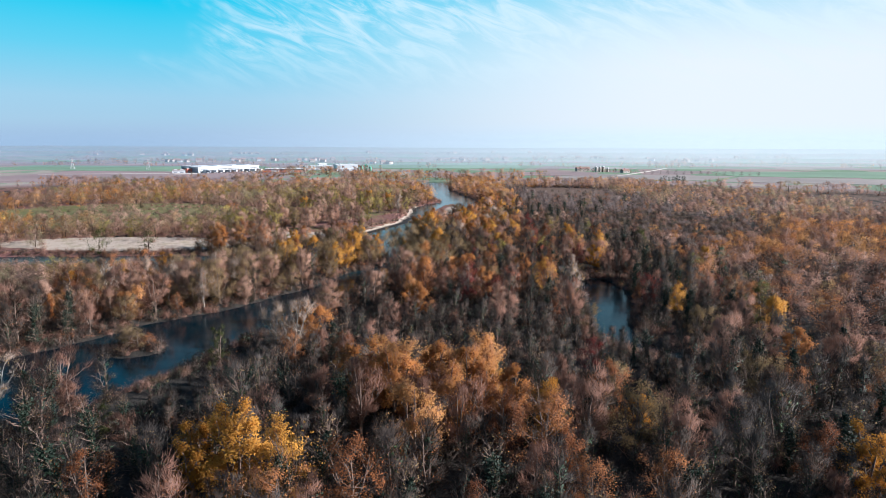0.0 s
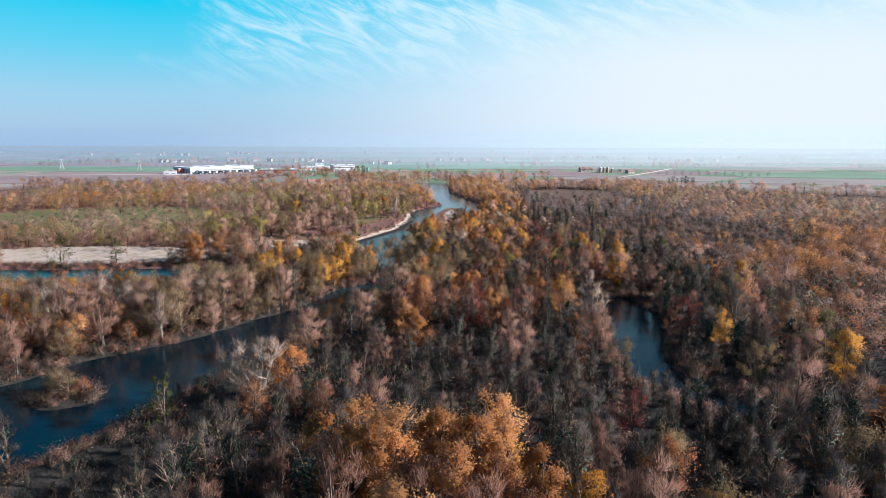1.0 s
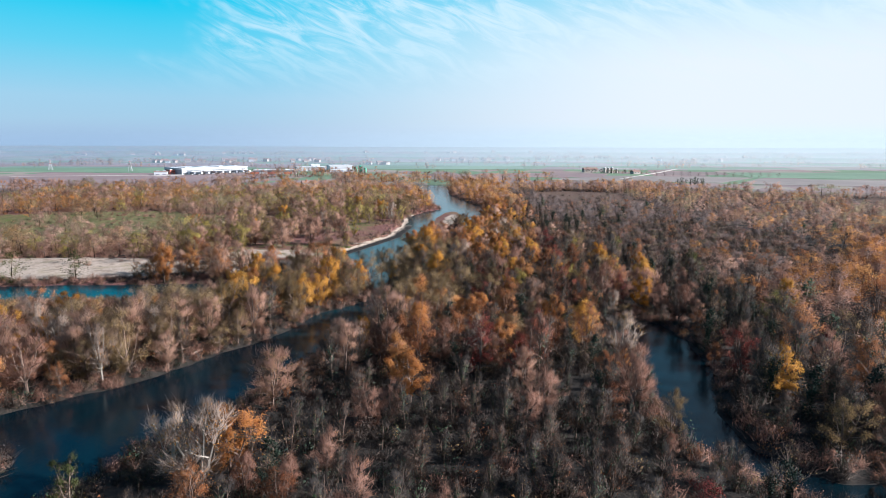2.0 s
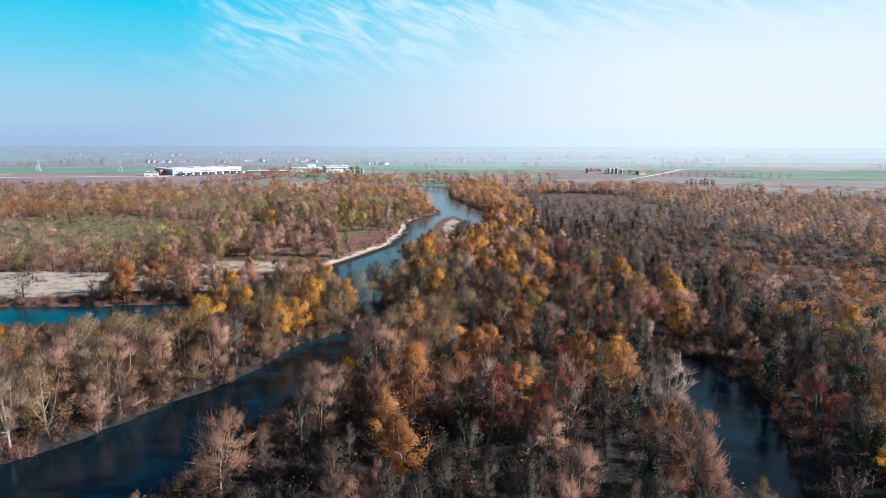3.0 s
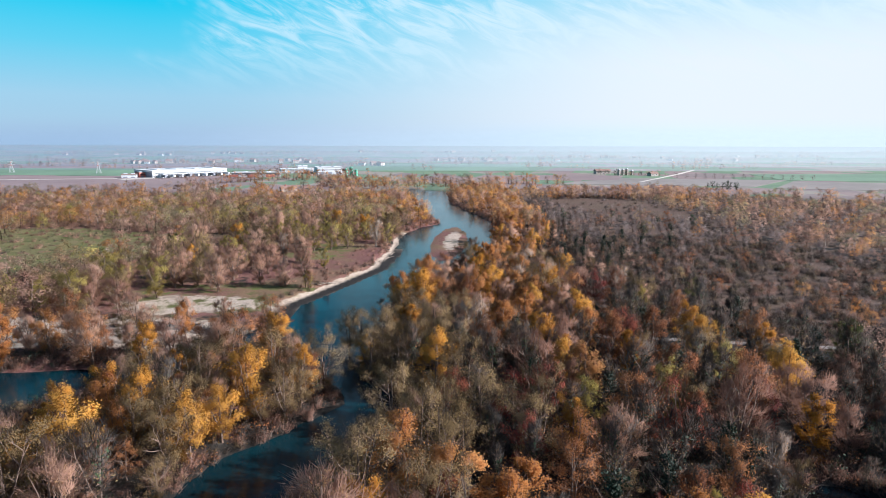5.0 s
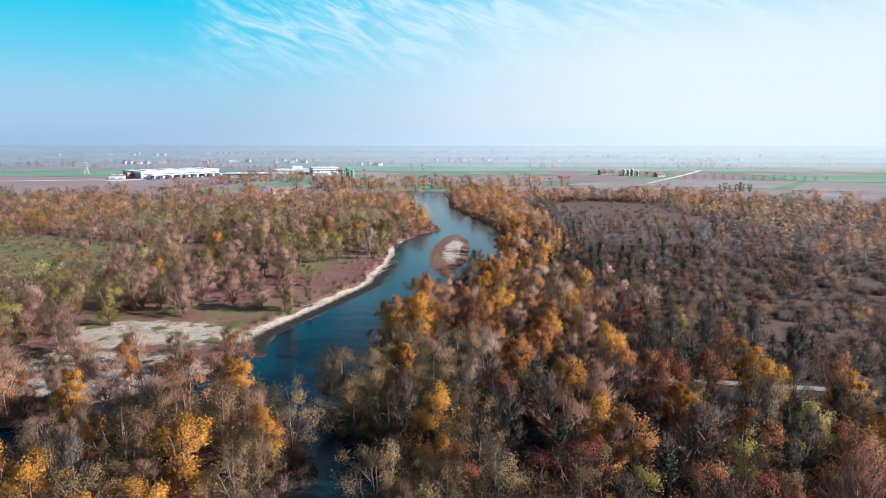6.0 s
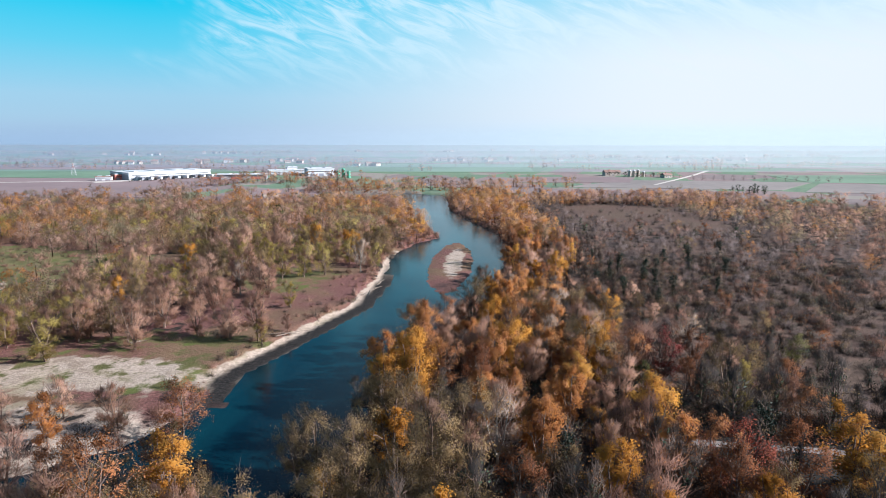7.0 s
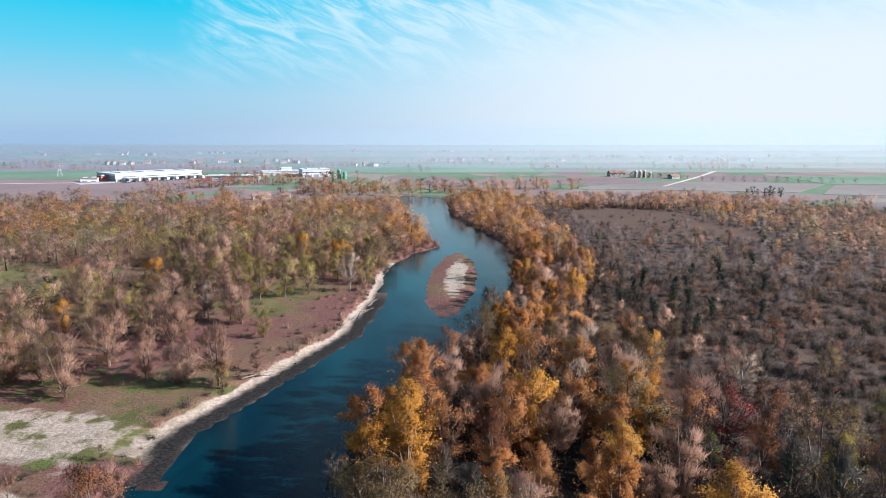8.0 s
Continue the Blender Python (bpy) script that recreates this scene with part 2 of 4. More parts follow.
class Soup:
    """Triangles gathered piece by piece, with a material number for each."""

    def __init__(self):
        self.v, self.f, self.m, self.count = [], [], [], 0

    def add(self, v, f, m=0):
        v, f = np.asarray(v, float).reshape(-1, 3), np.asarray(f, int).reshape(-1, 3)
        self.v.append(v), self.f.append(f + self.count), self.m.append(np.full(len(f), m))
        self.count += len(v)

    def arrays(self):
        return np.concatenate(self.v), np.concatenate(self.f), np.concatenate(self.m)

    def tube(self, pts, radii, sides=4, m=0):
        pts = np.asarray(pts, float)
        along = np.gradient(pts, axis=0)
        along /= np.linalg.norm(along, axis=1, keepdims=True) + 1e-9
        side = np.cross(along, (0.31, 0.95, 0.05))
        side /= np.linalg.norm(side, axis=1, keepdims=True) + 1e-9
        other = np.cross(along, side)
        a = np.arange(sides) * 2 * np.pi / sides
        ring = pts[:, None] + np.asarray(radii)[:, None, None] * (np.cos(a)[None, :, None] * side[:, None] + np.sin(a)[None, :, None] * other[:, None])
        f = []
        for i in range(len(pts) - 1):
            for j in range(sides):
                p, q = i * sides + j, i * sides + (j + 1) % sides
                f += [(p, q, q + sides), (p, q + sides, p + sides)]
        self.add(ring, f, m)

    def box(self, lo, hi, m=0):
        (x0, y0, z0), (x1, y1, z1) = lo, hi
        v = [(x, y, z) for z in (z0, z1) for y in (y0, y1) for x in (x0, x1)]
        q = [(0, 2, 3, 1), (4, 5, 7, 6), (0, 1, 5, 4), (2, 6, 7, 3), (0, 4, 6, 2), (1, 3, 7, 5)]
        self.add(v, [t for a, b, c, d in q for t in ((a, b, c), (a, c, d))], m)

    def slivers(self, start, way, width, rng, m=0):
        """Thin pointed twigs."""
        n = len(start)
        side = np.cross(way, rng.normal(size=(n, 3)))
        side /= np.linalg.norm(side, axis=1, keepdims=True) + 1e-9
        v = np.stack([start - side * width / 2, start + side * width / 2, start + way], 1)
        self.add(v, np.arange(3 * n).reshape(n, 3), m)

    def leaves(self, at, size, rng, m=0):
        """Small leaves or sprays, every one turned its own way."""
        n = len(at)
        a = rng.normal(size=(n, 3))
        a /= np.linalg.norm(a, axis=1, keepdims=True)
        b = np.cross(a, rng.normal(size=(n, 3)))
        b /= np.linalg.norm(b, axis=1, keepdims=True)
        s = (size * rng.uniform(0.6, 1.35, n))[:, None]
        v = np.stack([at - a * s * 0.6, at + a * s * 0.6 + b * s * 0.25, at + b * s * 0.8], 1)
        self.add(v, np.arange(3 * n).reshape(n, 3), m)

# ---- the lie of the land ----
# each watercourse as a chain of (x, y, half width)
RIVER = [(-30, 730, 14), (-13, 712, 19), (-8, 600, 17), (10, 527, 16), (17, 490, 16), (9, 465, 23), (4, 440, 24), (1, 402, 21),
         (-8, 360, 17), (-22, 331, 15), (-30, 308, 17), (-29, 285, 14), (-27, 262, 8)]
ARM = [(-33, 300, 11), (-46, 275, 9), (-72, 254, 9), (-100, 246, 12), (-140, 244, 12), (-200, 240, 13), (-300, 215, 15)]
CHANNEL = [(-27, 264, 6), (-18, 252, 3.2), (-13, 243, 4.8), (-21, 231, 6.5), (-28, 220, 8), (-32, 207, 8.5), (-39, 191, 10), (-51, 168, 13), (-67, 147, 17), (-80, 124, 20), (-104, 90, 20),
           (-160, 60, 18)]
POND = [(57, 212, 4), (55, 197, 7), (52, 178, 7.2), (47, 160, 5.4), (46, 145, 4.2), (58, 130, 3.5), (100, 139, 2.5)]
BAR = (5, 428, 9.5, 52.0)
ISLET = (-74, 138, 7.0, 5.5)


def chain_gap(x, y, chain):
    """Metres from the water's edge; below 0 over the water."""
    best = np.full(np.shape(x), 1e9)
    for (ax_, ay, ar), (bx, by, br) in zip(chain, chain[1:]):
        dx, dy = bx - ax_, by - ay
        s = np.clip(((x - ax_) * dx + (y - ay) * dy) / (dx * dx + dy * dy), 0, 1)
        best = np.minimum(best, np.hypot(x - ax_ - s * dx, y - ay - s * dy) - (ar + s * (br - ar)))
    return best


def waves(x, y, size, seed):
    rng = np.random.default_rng(seed)
    out = 0
    for i in range(6):
        a, k = rng.uniform(0, 6.28), 6.28 / size * 1.5 ** (i - 1)
        out = out + np.sin(k * (x * np.cos(a) + y * np.sin(a)) + rng.uniform(0, 6.28)) / 1.35 ** i
    return out / 3.0


def oval(x, y, o):
    return (np.hypot((x - o[0]) / o[2], (y - o[1]) / o[3]) - 1) * min(o[2], o[3])


def bar_gap(x, y):
    """Metres from the gravel bar, which lies a little aslant in the stream."""
    return oval(x - 0.08 * (y - 433), y, BAR)


def shore(x, y):
    d = np.minimum.reduce([chain_gap(x, y, c) for c in (RIVER, ARM, CHANNEL, POND)])
    d = d + 1.2 * waves(x, y, 22, 3)
    return np.maximum(d, np.maximum(-bar_gap(x, y) + 1.9 * waves(x, y, 13, 4), -oval(x, y, ISLET)))


def ease(v, a, b):
    t = np.clip((v - a) / (b - a), 0, 1)
    return t * t * (3 - 2 * t)


def beach(x, y):
    """1 on the gravel beaches along the left bank, 0 away from them."""
    edge = chain_gap(x, y, RIVER)
    strip = (1 - ease(edge, 2.2, 5.0)) * ease(y, 300, 315) * (1 - ease(y, 400, 500)) * (x < -8)
    flats = 0.66 - 0.66 * ease(np.hypot((x + 74) / 34, (y - 309) / 13) + 0.35 * waves(x, y, 15, 23), 0.5, 1.15)
    spread = 1 - ease(np.hypot((x + 150) / 62, (y - 281) / 20), 0.85, 1.1)
    neck = 1 - ease(np.hypot((x + 85) / 45, (y - 283) / 14), 0.8, 1.15)
    bar = 0.9 - 0.9 * ease(np.hypot((x - 6 - 0.08 * (y - 433)) / 5.5, (y - 432) / 40), 0.3, 1.15)
    return np.maximum.reduce([strip, flats, 0.85 * spread, 0.6 * neck, bar])


def shelf(x, y):
    """1 on the dark wet gravel at the water's edge below the beach and round the bar."""
    edge = chain_gap(x, y, RIVER)
    side = (1 - ease(np.abs(edge + 1.3), 2.2, 3.4)) * ease(y, 285, 300) * (1 - ease(y, 395, 440)) * (x < -8)
    foot = (1 - ease(np.hypot((x - 3) / 9, (y - 384) / 16), 0.5, 1.1)) * (0.5 + 0.5 * waves(x, y, 6, 17))
    return np.maximum(side, foot)


def meadow(x, y):
    a = 1 - ease(np.hypot((x + 215) / 95, (y - 395) / 75), 0.8, 1.1)
    b = 1 - ease(np.hypot((x + 70) / 42, (y - 318) / 22), 0.7, 1.1)
    c = 1 - ease(np.hypot((x + 160) / 50, (y - 430) / 22), 0.6, 1.1)
    d = 1 - ease(np.hypot((x + 55) / 20, (y - 395) / 22), 0.5, 1.2)
    return np.maximum.reduce([0.7 * a, 0.42 * b, 0.6 * c, 0.55 * d])


def heath(x, y):
    a = 1 - ease(np.hypot((x + 42) / 28, (y - 372) / 46), 0.75, 1.1)
    b = (1 - ease(np.hypot((x - 110) / 75, (y - 350) / 85), 0.8, 1.1))
    c = 1 - ease(np.hypot((x - 122) / 48, (y - 565) / 70), 0.8, 1.1)
    d = 1 - ease(bar_gap(x, y), 0, 6)
    e = 1 - ease(np.hypot((x + 140) / 50, (y - 690) / 60), 0.7, 1.1)
    return np.maximum.reduce([a, b, c, d, e])


GLADES = [(120, 592, 42, 42), (152, 538, 16, 44), (158, 372, 20, 18), (94, 312, 16, 9), (-165, 405, 40, 16), (-118, 434, 16, 9), (-58, 352, 20, 13),
          (-38, 372, 14, 22), (-46, 412, 12, 12), (-88, 398, 14, 9)]


def glade(x, y):
    """1 in the treeless openings of the woods."""
    ragged = 0.16 * waves(x, y, 26, 41)
    return np.maximum.reduce([1 - ease(np.hypot((x - a) / p, (y - b) / q) + ragged, 0.8, 1.08) for a, b, p, q in GLADES])


def pale_floor(x, y):
    """How far the floor is herb and leaves, lightened like distance, not shade-dark litter."""
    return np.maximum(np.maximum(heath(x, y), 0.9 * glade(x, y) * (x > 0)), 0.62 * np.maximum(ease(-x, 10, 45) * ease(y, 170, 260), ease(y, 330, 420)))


def land(x, y):
    d = shore(x, y)
    soft = 4.0 + 10.0 * beach(x, y)
    up = 1.3 * ease(d, -0.5, soft) + 0.25 * waves(x, y, 30, 8) * ease(d, 2, 12) * (1 - ease(y, 610, 640))
    islet = bar_gap(x, y)
    up = np.where(islet < 6, 0.45 * ease(-islet, -1.0, 5.0) - 0.06 + 0.09 * waves(x * 0.5, y, 7, 19), up)
    z = np.where(d > -0.5, up, -1.6 * ease(-d, 0.5, 6)) - 0.05
    return np.maximum(z, -0.6 + 0.66 * ease(shelf(x, y), 0.3, 0.9) + 0.05 * waves(x, y, 5, 12))


def axis(lo, a, b, hi, near, step, spread):
    """Grid lines: near apart between a and b, then wider and wider."""
    out = list(np.arange(a, b, near))
    for end, sign in ((hi, 1), (lo, -1)):
        p, s = (out[-1], near) if sign > 0 else (out[0], near)
        side = []
        while sign * (end - p) > 0:
            s = min(s * 1.12, step) if abs(p) < spread else s * 1.2
            p += sign * s
            side.append(p)
        out = out + side if sign > 0 else side[::-1] + out
    return np.array(out)


xs, ys = axis(-6000, -112, 72, 6000, 1.6, 6, 260), axis(-700, 60, 480, 6500, 1.7, 6, 800)
gx, gy = np.meshgrid(xs, ys)
quad = np.arange(len(ys) * len(xs)).reshape(gx.shape)
a, b, c, d = (q.ravel() for q in (quad[:-1, :-1], quad[:-1, 1:], quad[1:, 1:], quad[1:, :-1]))
tris = np.concatenate([np.stack([a, b, c], 1), np.stack([a, c, d], 1)])
me = mesh_of("ground", np.stack([gx, gy, land(gx, gy)], -1).reshape(-1, 3), tris, [GROUND], smooth=True)
zone = np.stack([beach(gx, gy), meadow(gx, gy), pale_floor(gx, gy), np.ones_like(gx)], -1)
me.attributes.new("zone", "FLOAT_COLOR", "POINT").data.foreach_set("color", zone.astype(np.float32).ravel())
me.attributes.new("wet", "FLOAT", "POINT").data.foreach_set("value", shelf(gx, gy).astype(np.float32).ravel())
me.attributes.new("scrub", "FLOAT", "POINT").data.foreach_set("value", (0.85 * ease(gx, 22, 40)).astype(np.float32).ravel())
outer = ease(gy + 0.25 * np.abs(gx + 40), 690, 760)
me.attributes.new("plain", "FLOAT", "POINT").data.foreach_set("value", outer.astype(np.float32).ravel())
tagged(new("ground", me), "flat river plain of brown litter, turf, gravel and fields", "ground", kind="structure")

wx_, wy_ = np.meshgrid(np.linspace(-330, 130, 24), np.linspace(30, 830, 41))
quad = np.arange(wx_.size).reshape(wx_.shape)
a, b, c, d = (q.ravel() for q in (quad[:-1, :-1], quad[:-1, 1:], quad[1:, 1:], quad[1:, :-1]))
me = mesh_of("water", np.stack([wx_, wy_, 0 * wx_], -1).reshape(-1, 3), np.concatenate([np.stack([a, b, c], 1), np.stack([a, c, d], 1)]), [WATER])
# painted tree-dark reflection, full over channel and pond, fading towards the river
me.attributes.new("still", "FLOAT", "POINT").data.foreach_set("value", (0.9 - 0.9 * ease(wy_, 205, 262)).astype(np.float32).ravel())
tagged(new("water", me), "dark teal slow river water with faint ripples", "river", kind="structure")

# ---- trees ----


def unit(v):
    return v / (np.linalg.norm(v, axis=-1, keepdims=True) + 1e-9)


def grow(seed, h, spread, twigs, leaves, leaf=0.18, twig=0.042, limbs=32, lean=0.05, ivy=0, low=0.12, poplar=0.0, fine=True, fill=0.03, leaders=1):
    """A tree at the origin: the wood (trunk, leaders and limbs) and the crown (twigs 0, leaves 1, ivy 2), as two soups."""
    rng = np.random.default_rng(seed)
    wood, crown = Soup(), Soup()
    tall = 0.88 * h
    k = np.linspace(0, 1, 6)
    bend = rng.normal(0, lean * h, 2)
    trunk = np.stack([bend[0] * k ** 2 + rng.normal(0, 0.01 * h, 6) * k, bend[1] * k ** 2 + rng.normal(0, 0.01 * h, 6) * k, tall * k - 0.3 * (1 - k)], 1)
    r0 = 0.016 * h + 0.03
    wood.tube(trunk, r0 * (1 - 0.85 * k), 5 if fine else 3)
    stems = [(trunk, low)]
    turn = rng.uniform(0, 6.28)
    for i in range(leaders - 1):
        fork = rng.uniform(0.05, 0.26)
        foot = np.array([np.interp(fork, k, trunk[:, j]) for j in range(3)])
        az, out = turn + 6.28 * i / max(1, leaders - 1) + rng.normal(0, 0.4), spread * rng.uniform(0.4, 0.72)
        rise = (tall - foot[2]) * rng.uniform(0.72, 1.02)
        u = np.linspace(0, 1, 5)
        stem = foot + np.stack([np.cos(az) * out * u ** 0.75, np.sin(az) * out * u ** 0.75, rise * u], 1) + rng.normal(0, 0.012 * h, (5, 3)) * u[:, None]
        if fine:
            wood.tube(stem, r0 * 0.6 * (1 - 0.8 * u), 4, 1)
        else:
            wood.slivers(stem[:1], (stem[-1] - stem[0])[None], r0 * 0.6, rng)
        stems.append((stem, 0.04))
    ends, dirs = [], []
    slim = 1.0 if leaders == 1 else 0.8
    for i in range(limbs):
        stem, first = stems[i % len(stems)]
        u = np.linspace(0, 1, len(stem))
        s = first + (0.97 - first) * ((i + rng.uniform(0, 0.8)) / limbs) ** 0.9
        if i % 4 == 1:
            s = rng.uniform(first, 0.3)
        base = np.array([np.interp(s, u, stem[:, j]) for j in range(3)])
        az = i * 2.4 + rng.normal(0, 0.4)
        reach = spread * slim * (1.05 - 0.75 * abs(s - 0.45) / 0.55) * rng.uniform(0.6, 1.2) * (1 - 0.45 * poplar)
        up = (0.05 + 1.3 * s + 1.3 * poplar * s) * rng.uniform(0.75, 1.25)
        out = unit(np.array([np.cos(az), np.sin(az), up]))
        tip = base + out * reach * 1.25 + (0, 0, 0.12 * reach)
        mid = (base + tip) / 2 + rng.normal(0, 0.06 * reach, 3) - (0, 0, 0.05 * reach)
        if fine:
            wood.tube([base, mid, tip], [r0 * 0.42 * (1 - 0.6 * s), r0 * 0.25 * (1 - 0.5 * s), 0.02], 3, 1)
        else:
            wood.slivers(base[None], (tip - base)[None], r0 * 0.7, rng)
        for j in range(3 if fine else 2):
            v = rng.uniform(0.3, 1.0)
            p = base + (tip - base) * v
            way = unit(out + rng.normal(0, 0.5, 3) + (0, 0, 0.35)) * reach * rng.uniform(0.3, 0.6)
            if fine:
                wood.slivers(p[None], way[None], 0.09, rng, 1)
            ends += [p + way * 0.5, p + way]
            dirs += [way, way]
        ends.append(tip)
        dirs.append(out)
    for stem, _ in stems:
        ends.append(stem[-1])
        dirs.append(np.array([0, 0, 1.0]))
    ends, dirs = np.array(ends), unit(np.array(dirs))
    if twigs:
        pick = rng.integers(0, len(ends), twigs)
        way = unit(dirs[pick] + rng.normal(0, 0.42, (twigs, 3)) + (0, 0, 0.6)) * rng.uniform(0.4, 1.5, (twigs, 1)) * (h / 12)
        crown.slivers(ends[pick] + rng.normal(0, 0.2, (twigs, 3)) * spread * 0.4, way, twig, rng, 0)
    if leaves:
        heavy = rng.dirichlet(np.full(len(ends), 0.9))
        pick = rng.choice(len(ends), leaves, p=heavy)
        at = ends[pick] + rng.normal(0, 1.0, (leaves, 3)) * np.array([0.27, 0.27, 0.3]) * spread * (0.32 if fine else 0.4)
        n = int(fill * leaves)
        ball = unit(rng.normal(size=(n, 3))) * rng.uniform(0.5, 1.0, (n, 1)) ** 0.5
        at[:n] = ball * (spread * 1.1, spread * 1.1, 0.44 * h) + (0, 0, 0.46 * h)
        crown.leaves(at, leaf, rng, 1)
    if ivy:
        s = rng.uniform(0.0, 0.8, ivy) ** 0.8
        at = np.stack([np.interp(s, k, trunk[:, j]) for j in range(3)], 1)
        ring = rng.normal(0, 1, (ivy, 3)) * np.array([0.5, 0.5, 0.4]) * (0.7 + 0.45 * np.sin(11 * s + seed))[:, None]
        crown.leaves(at + ring, 0.28, rng, 2)
    return wood, crown


# kind: (twig, leaf, bark, twig count, leaf count, spread over height, poplar shape, ivy, leaders)
KINDS = {
    "golden_poplar": ("brown", "gold", "brown", 300, 6600, 0.27, 0.45, 0, 3),
    "amber_poplar": ("mauve", "amber", "brown", 700, 6000, 0.28, 0.5, 0, 3),
    "rust_oak": ("brown", "rust", "brown", 500, 4000, 0.30, 0.2, 0, 3),
    "red_maple": ("brown", "red", "brown", 320, 3600, 0.31, 0.1, 0, 3),
    "olive_willow": ("brown", "olive", "brown", 700, 6400, 0.34, 0.1, 0, 4),
    "bare_tree": ("mauve", "rust", "brown", 2600, 240, 0.29, 0.35, 0, 4),
    "rosy_tree": ("rose", "buff", "brown", 2400, 1500, 0.28, 0.4, 0, 4),
    "brown_tree": ("brown", "rust", "brown", 2200, 260, 0.24, 0.5, 200, 2),
    "grey_tree": ("dusk", "olive", "brown", 2200, 200, 0.24, 0.5, 260, 2),
    "white_poplar": ("pale", "gold", "pale", 2400, 400, 0.26, 0.5, 0, 3),
    "ivy_tree": ("brown", "olive", "brown", 400, 200, 0.20, 0.3, 1300, 1),
    "green_tree": ("brown", "green", "brown", 200, 3800, 0.27, 0.2, 0, 2),
    "lime_tree": ("brown", "lime", "brown", 400, 4200, 0.29, 0.25, 0, 3),
}
LABELS = {
    "golden_poplar": "tall poplar with golden yellow autumn leaves",
    "amber_poplar": "tall poplar with peach-orange thinning autumn leaves",
    "rust_oak": "spreading tree with rust-brown autumn leaves",
    "red_maple": "small tree with dark red autumn leaves",
    "olive_willow": "round willow with faded olive-grey leaves",
    "bare_tree": "leafless tree with a haze of mauve twigs",
    "rosy_tree": "half-bare tree with rosy twigs and tan leaves",
    "brown_tree": "nearly leafless tree with thin brown twigs",
    "grey_tree": "leafless tree with dusky grey-brown twigs and some ivy",
    "white_poplar": "bare poplar with pale whitish bark and twigs",
    "ivy_tree": "slim tree trunk wrapped in dark green ivy",
    "green_tree": "young tree still in yellow-green leaf",
    "lime_tree": "tree with yellow-olive autumn leaves",
}
MADE = {}


def only(v, f):
    """The given triangles with no loose vertices."""
    used, again = np.unique(f, return_inverse=True)
    return v[used], again.reshape(f.shape)


def templates(kind, count=4):
    twig, leaf, bark, nt, nl, spread, pop, ivy, leaders = KINDS[kind]
    out = []
    for i in range(count):
        wood, crown = grow(hash_of(kind) + i, 12.0, 12.0 * spread * (0.9 + 0.08 * i), nt, nl, ivy=ivy, leaf={"olive_willow": 0.155, "amber_poplar": 0.21, "golden_poplar": 0.2}.get(kind, 0.18), twig=0.058 if kind in ("rosy_tree", "bare_tree") else 0.042, poplar=pop, leaders=leaders, low=0.06 if kind in ("olive_willow", "rosy_tree", "golden_poplar", "green_tree") else 0.22 if kind == "white_poplar" else 0.12)
        v, f, m = wood.arrays()
        wm, lm = mesh_of("trunk", *only(v, f[m == 0]), [BARK[bark]]), mesh_of("bough", *only(v, f[m == 1]), [BARK[bark]])
        v, f, m = crown.arrays()
        im = None
        if kind == "ivy_tree":
            im = mesh_of("ivy", *only(v, f[m == 2]), [LEAF["ivy"]])
            v, f = only(v, f[m < 2])
            m = m[m < 2]
        cm = mesh_of("crown", v, f, [TWIG[twig], LEAF[leaf], LEAF["ivy"]], m, np.full(len(v), (i + 0.5) / count), normals=puff(v, f, 0.88))
        base = tagged(new(kind), LABELS[kind], "tree", "riverside trees")
        stem = part("trunk", wm, base)
        part("bough", lm, stem)
        if im:
            part("ivy", im, stem, "dark green climbing ivy")
        part("crown", cm, base)
        base.matrix_basis = pose(0, 0, -500)
        out.append(base)
    return out


def hash_of(word):
    return sum((i + 1) * ord(ch) for i, ch in enumerate(word)) % 9973


TAKEN = []
rng = np.random.default_rng(11)


def plant(kind, x, y, h, broad=1.12):
    """A tree of that kind and height, standing on the ground."""
    if kind not in MADE:
        MADE[kind] = [templates(kind), 0]
    made, n = MADE[kind]
    MADE[kind][1] += 1
    z = float(land(np.array(x, float), np.array(y, float)))
    s = h / 12.0
    wide = s * rng.uniform(0.9, 1.15) * broad
    m = Matrix.LocRotScale((x, y, max(z, -0.2)), Euler((rng.normal(0, 0.03), rng.normal(0, 0.03), rng.uniform(0, 6.28))), None)
    ob = made[n % len(made)]
    if n >= len(made):
        ob = copy_thing(ob, Matrix())
    ob.matrix_basis = m @ Matrix.Diagonal((wide, wide, s, 1))
    TAKEN.append((x, y, 0.24 * h))


# trees that stand out
for x, y, h in [(-33, 73, 14), (-29, 76, 15), (-26, 72, 15), (-21, 73, 14), (17, 89, 13),
                (58, 74, 12), (99, 220, 11), (23, 246, 12), (38, 252, 12), (-8, 305, 12), (-65, 261, 12), (58, 262, 12), (68, 256, 12),
                (20, 221, 11), (-11, 294, 12), (61, 264, 10), (24, 248, 12), (-64, 258, 10), (16, 331, 12), (28, 404, 12), (31, 381, 11), (46, 353, 8),
                (25, 355, 11), (38, 448, 12)]:
    plant("golden_poplar", x, y, h)
for x, y, h in [(-6, 160, 12), (-30, 132, 14), (-11, 104, 15), (-6, 103, 15), (-1, 101, 15), (4, 99, 15), (8, 100, 14), (-4, 84, 14), (12, 94, 13), (-8, 98, 15), (2, 93, 14), (6, 105, 15), (-15, 101, 14), (33, 268, 12), (26, 300, 12), (20, 308, 12),
                (29, 395, 12), (33, 425, 12), (36, 372, 11), (31, 345, 11)]:
    plant("amber_poplar", x, y, h, 1.3)
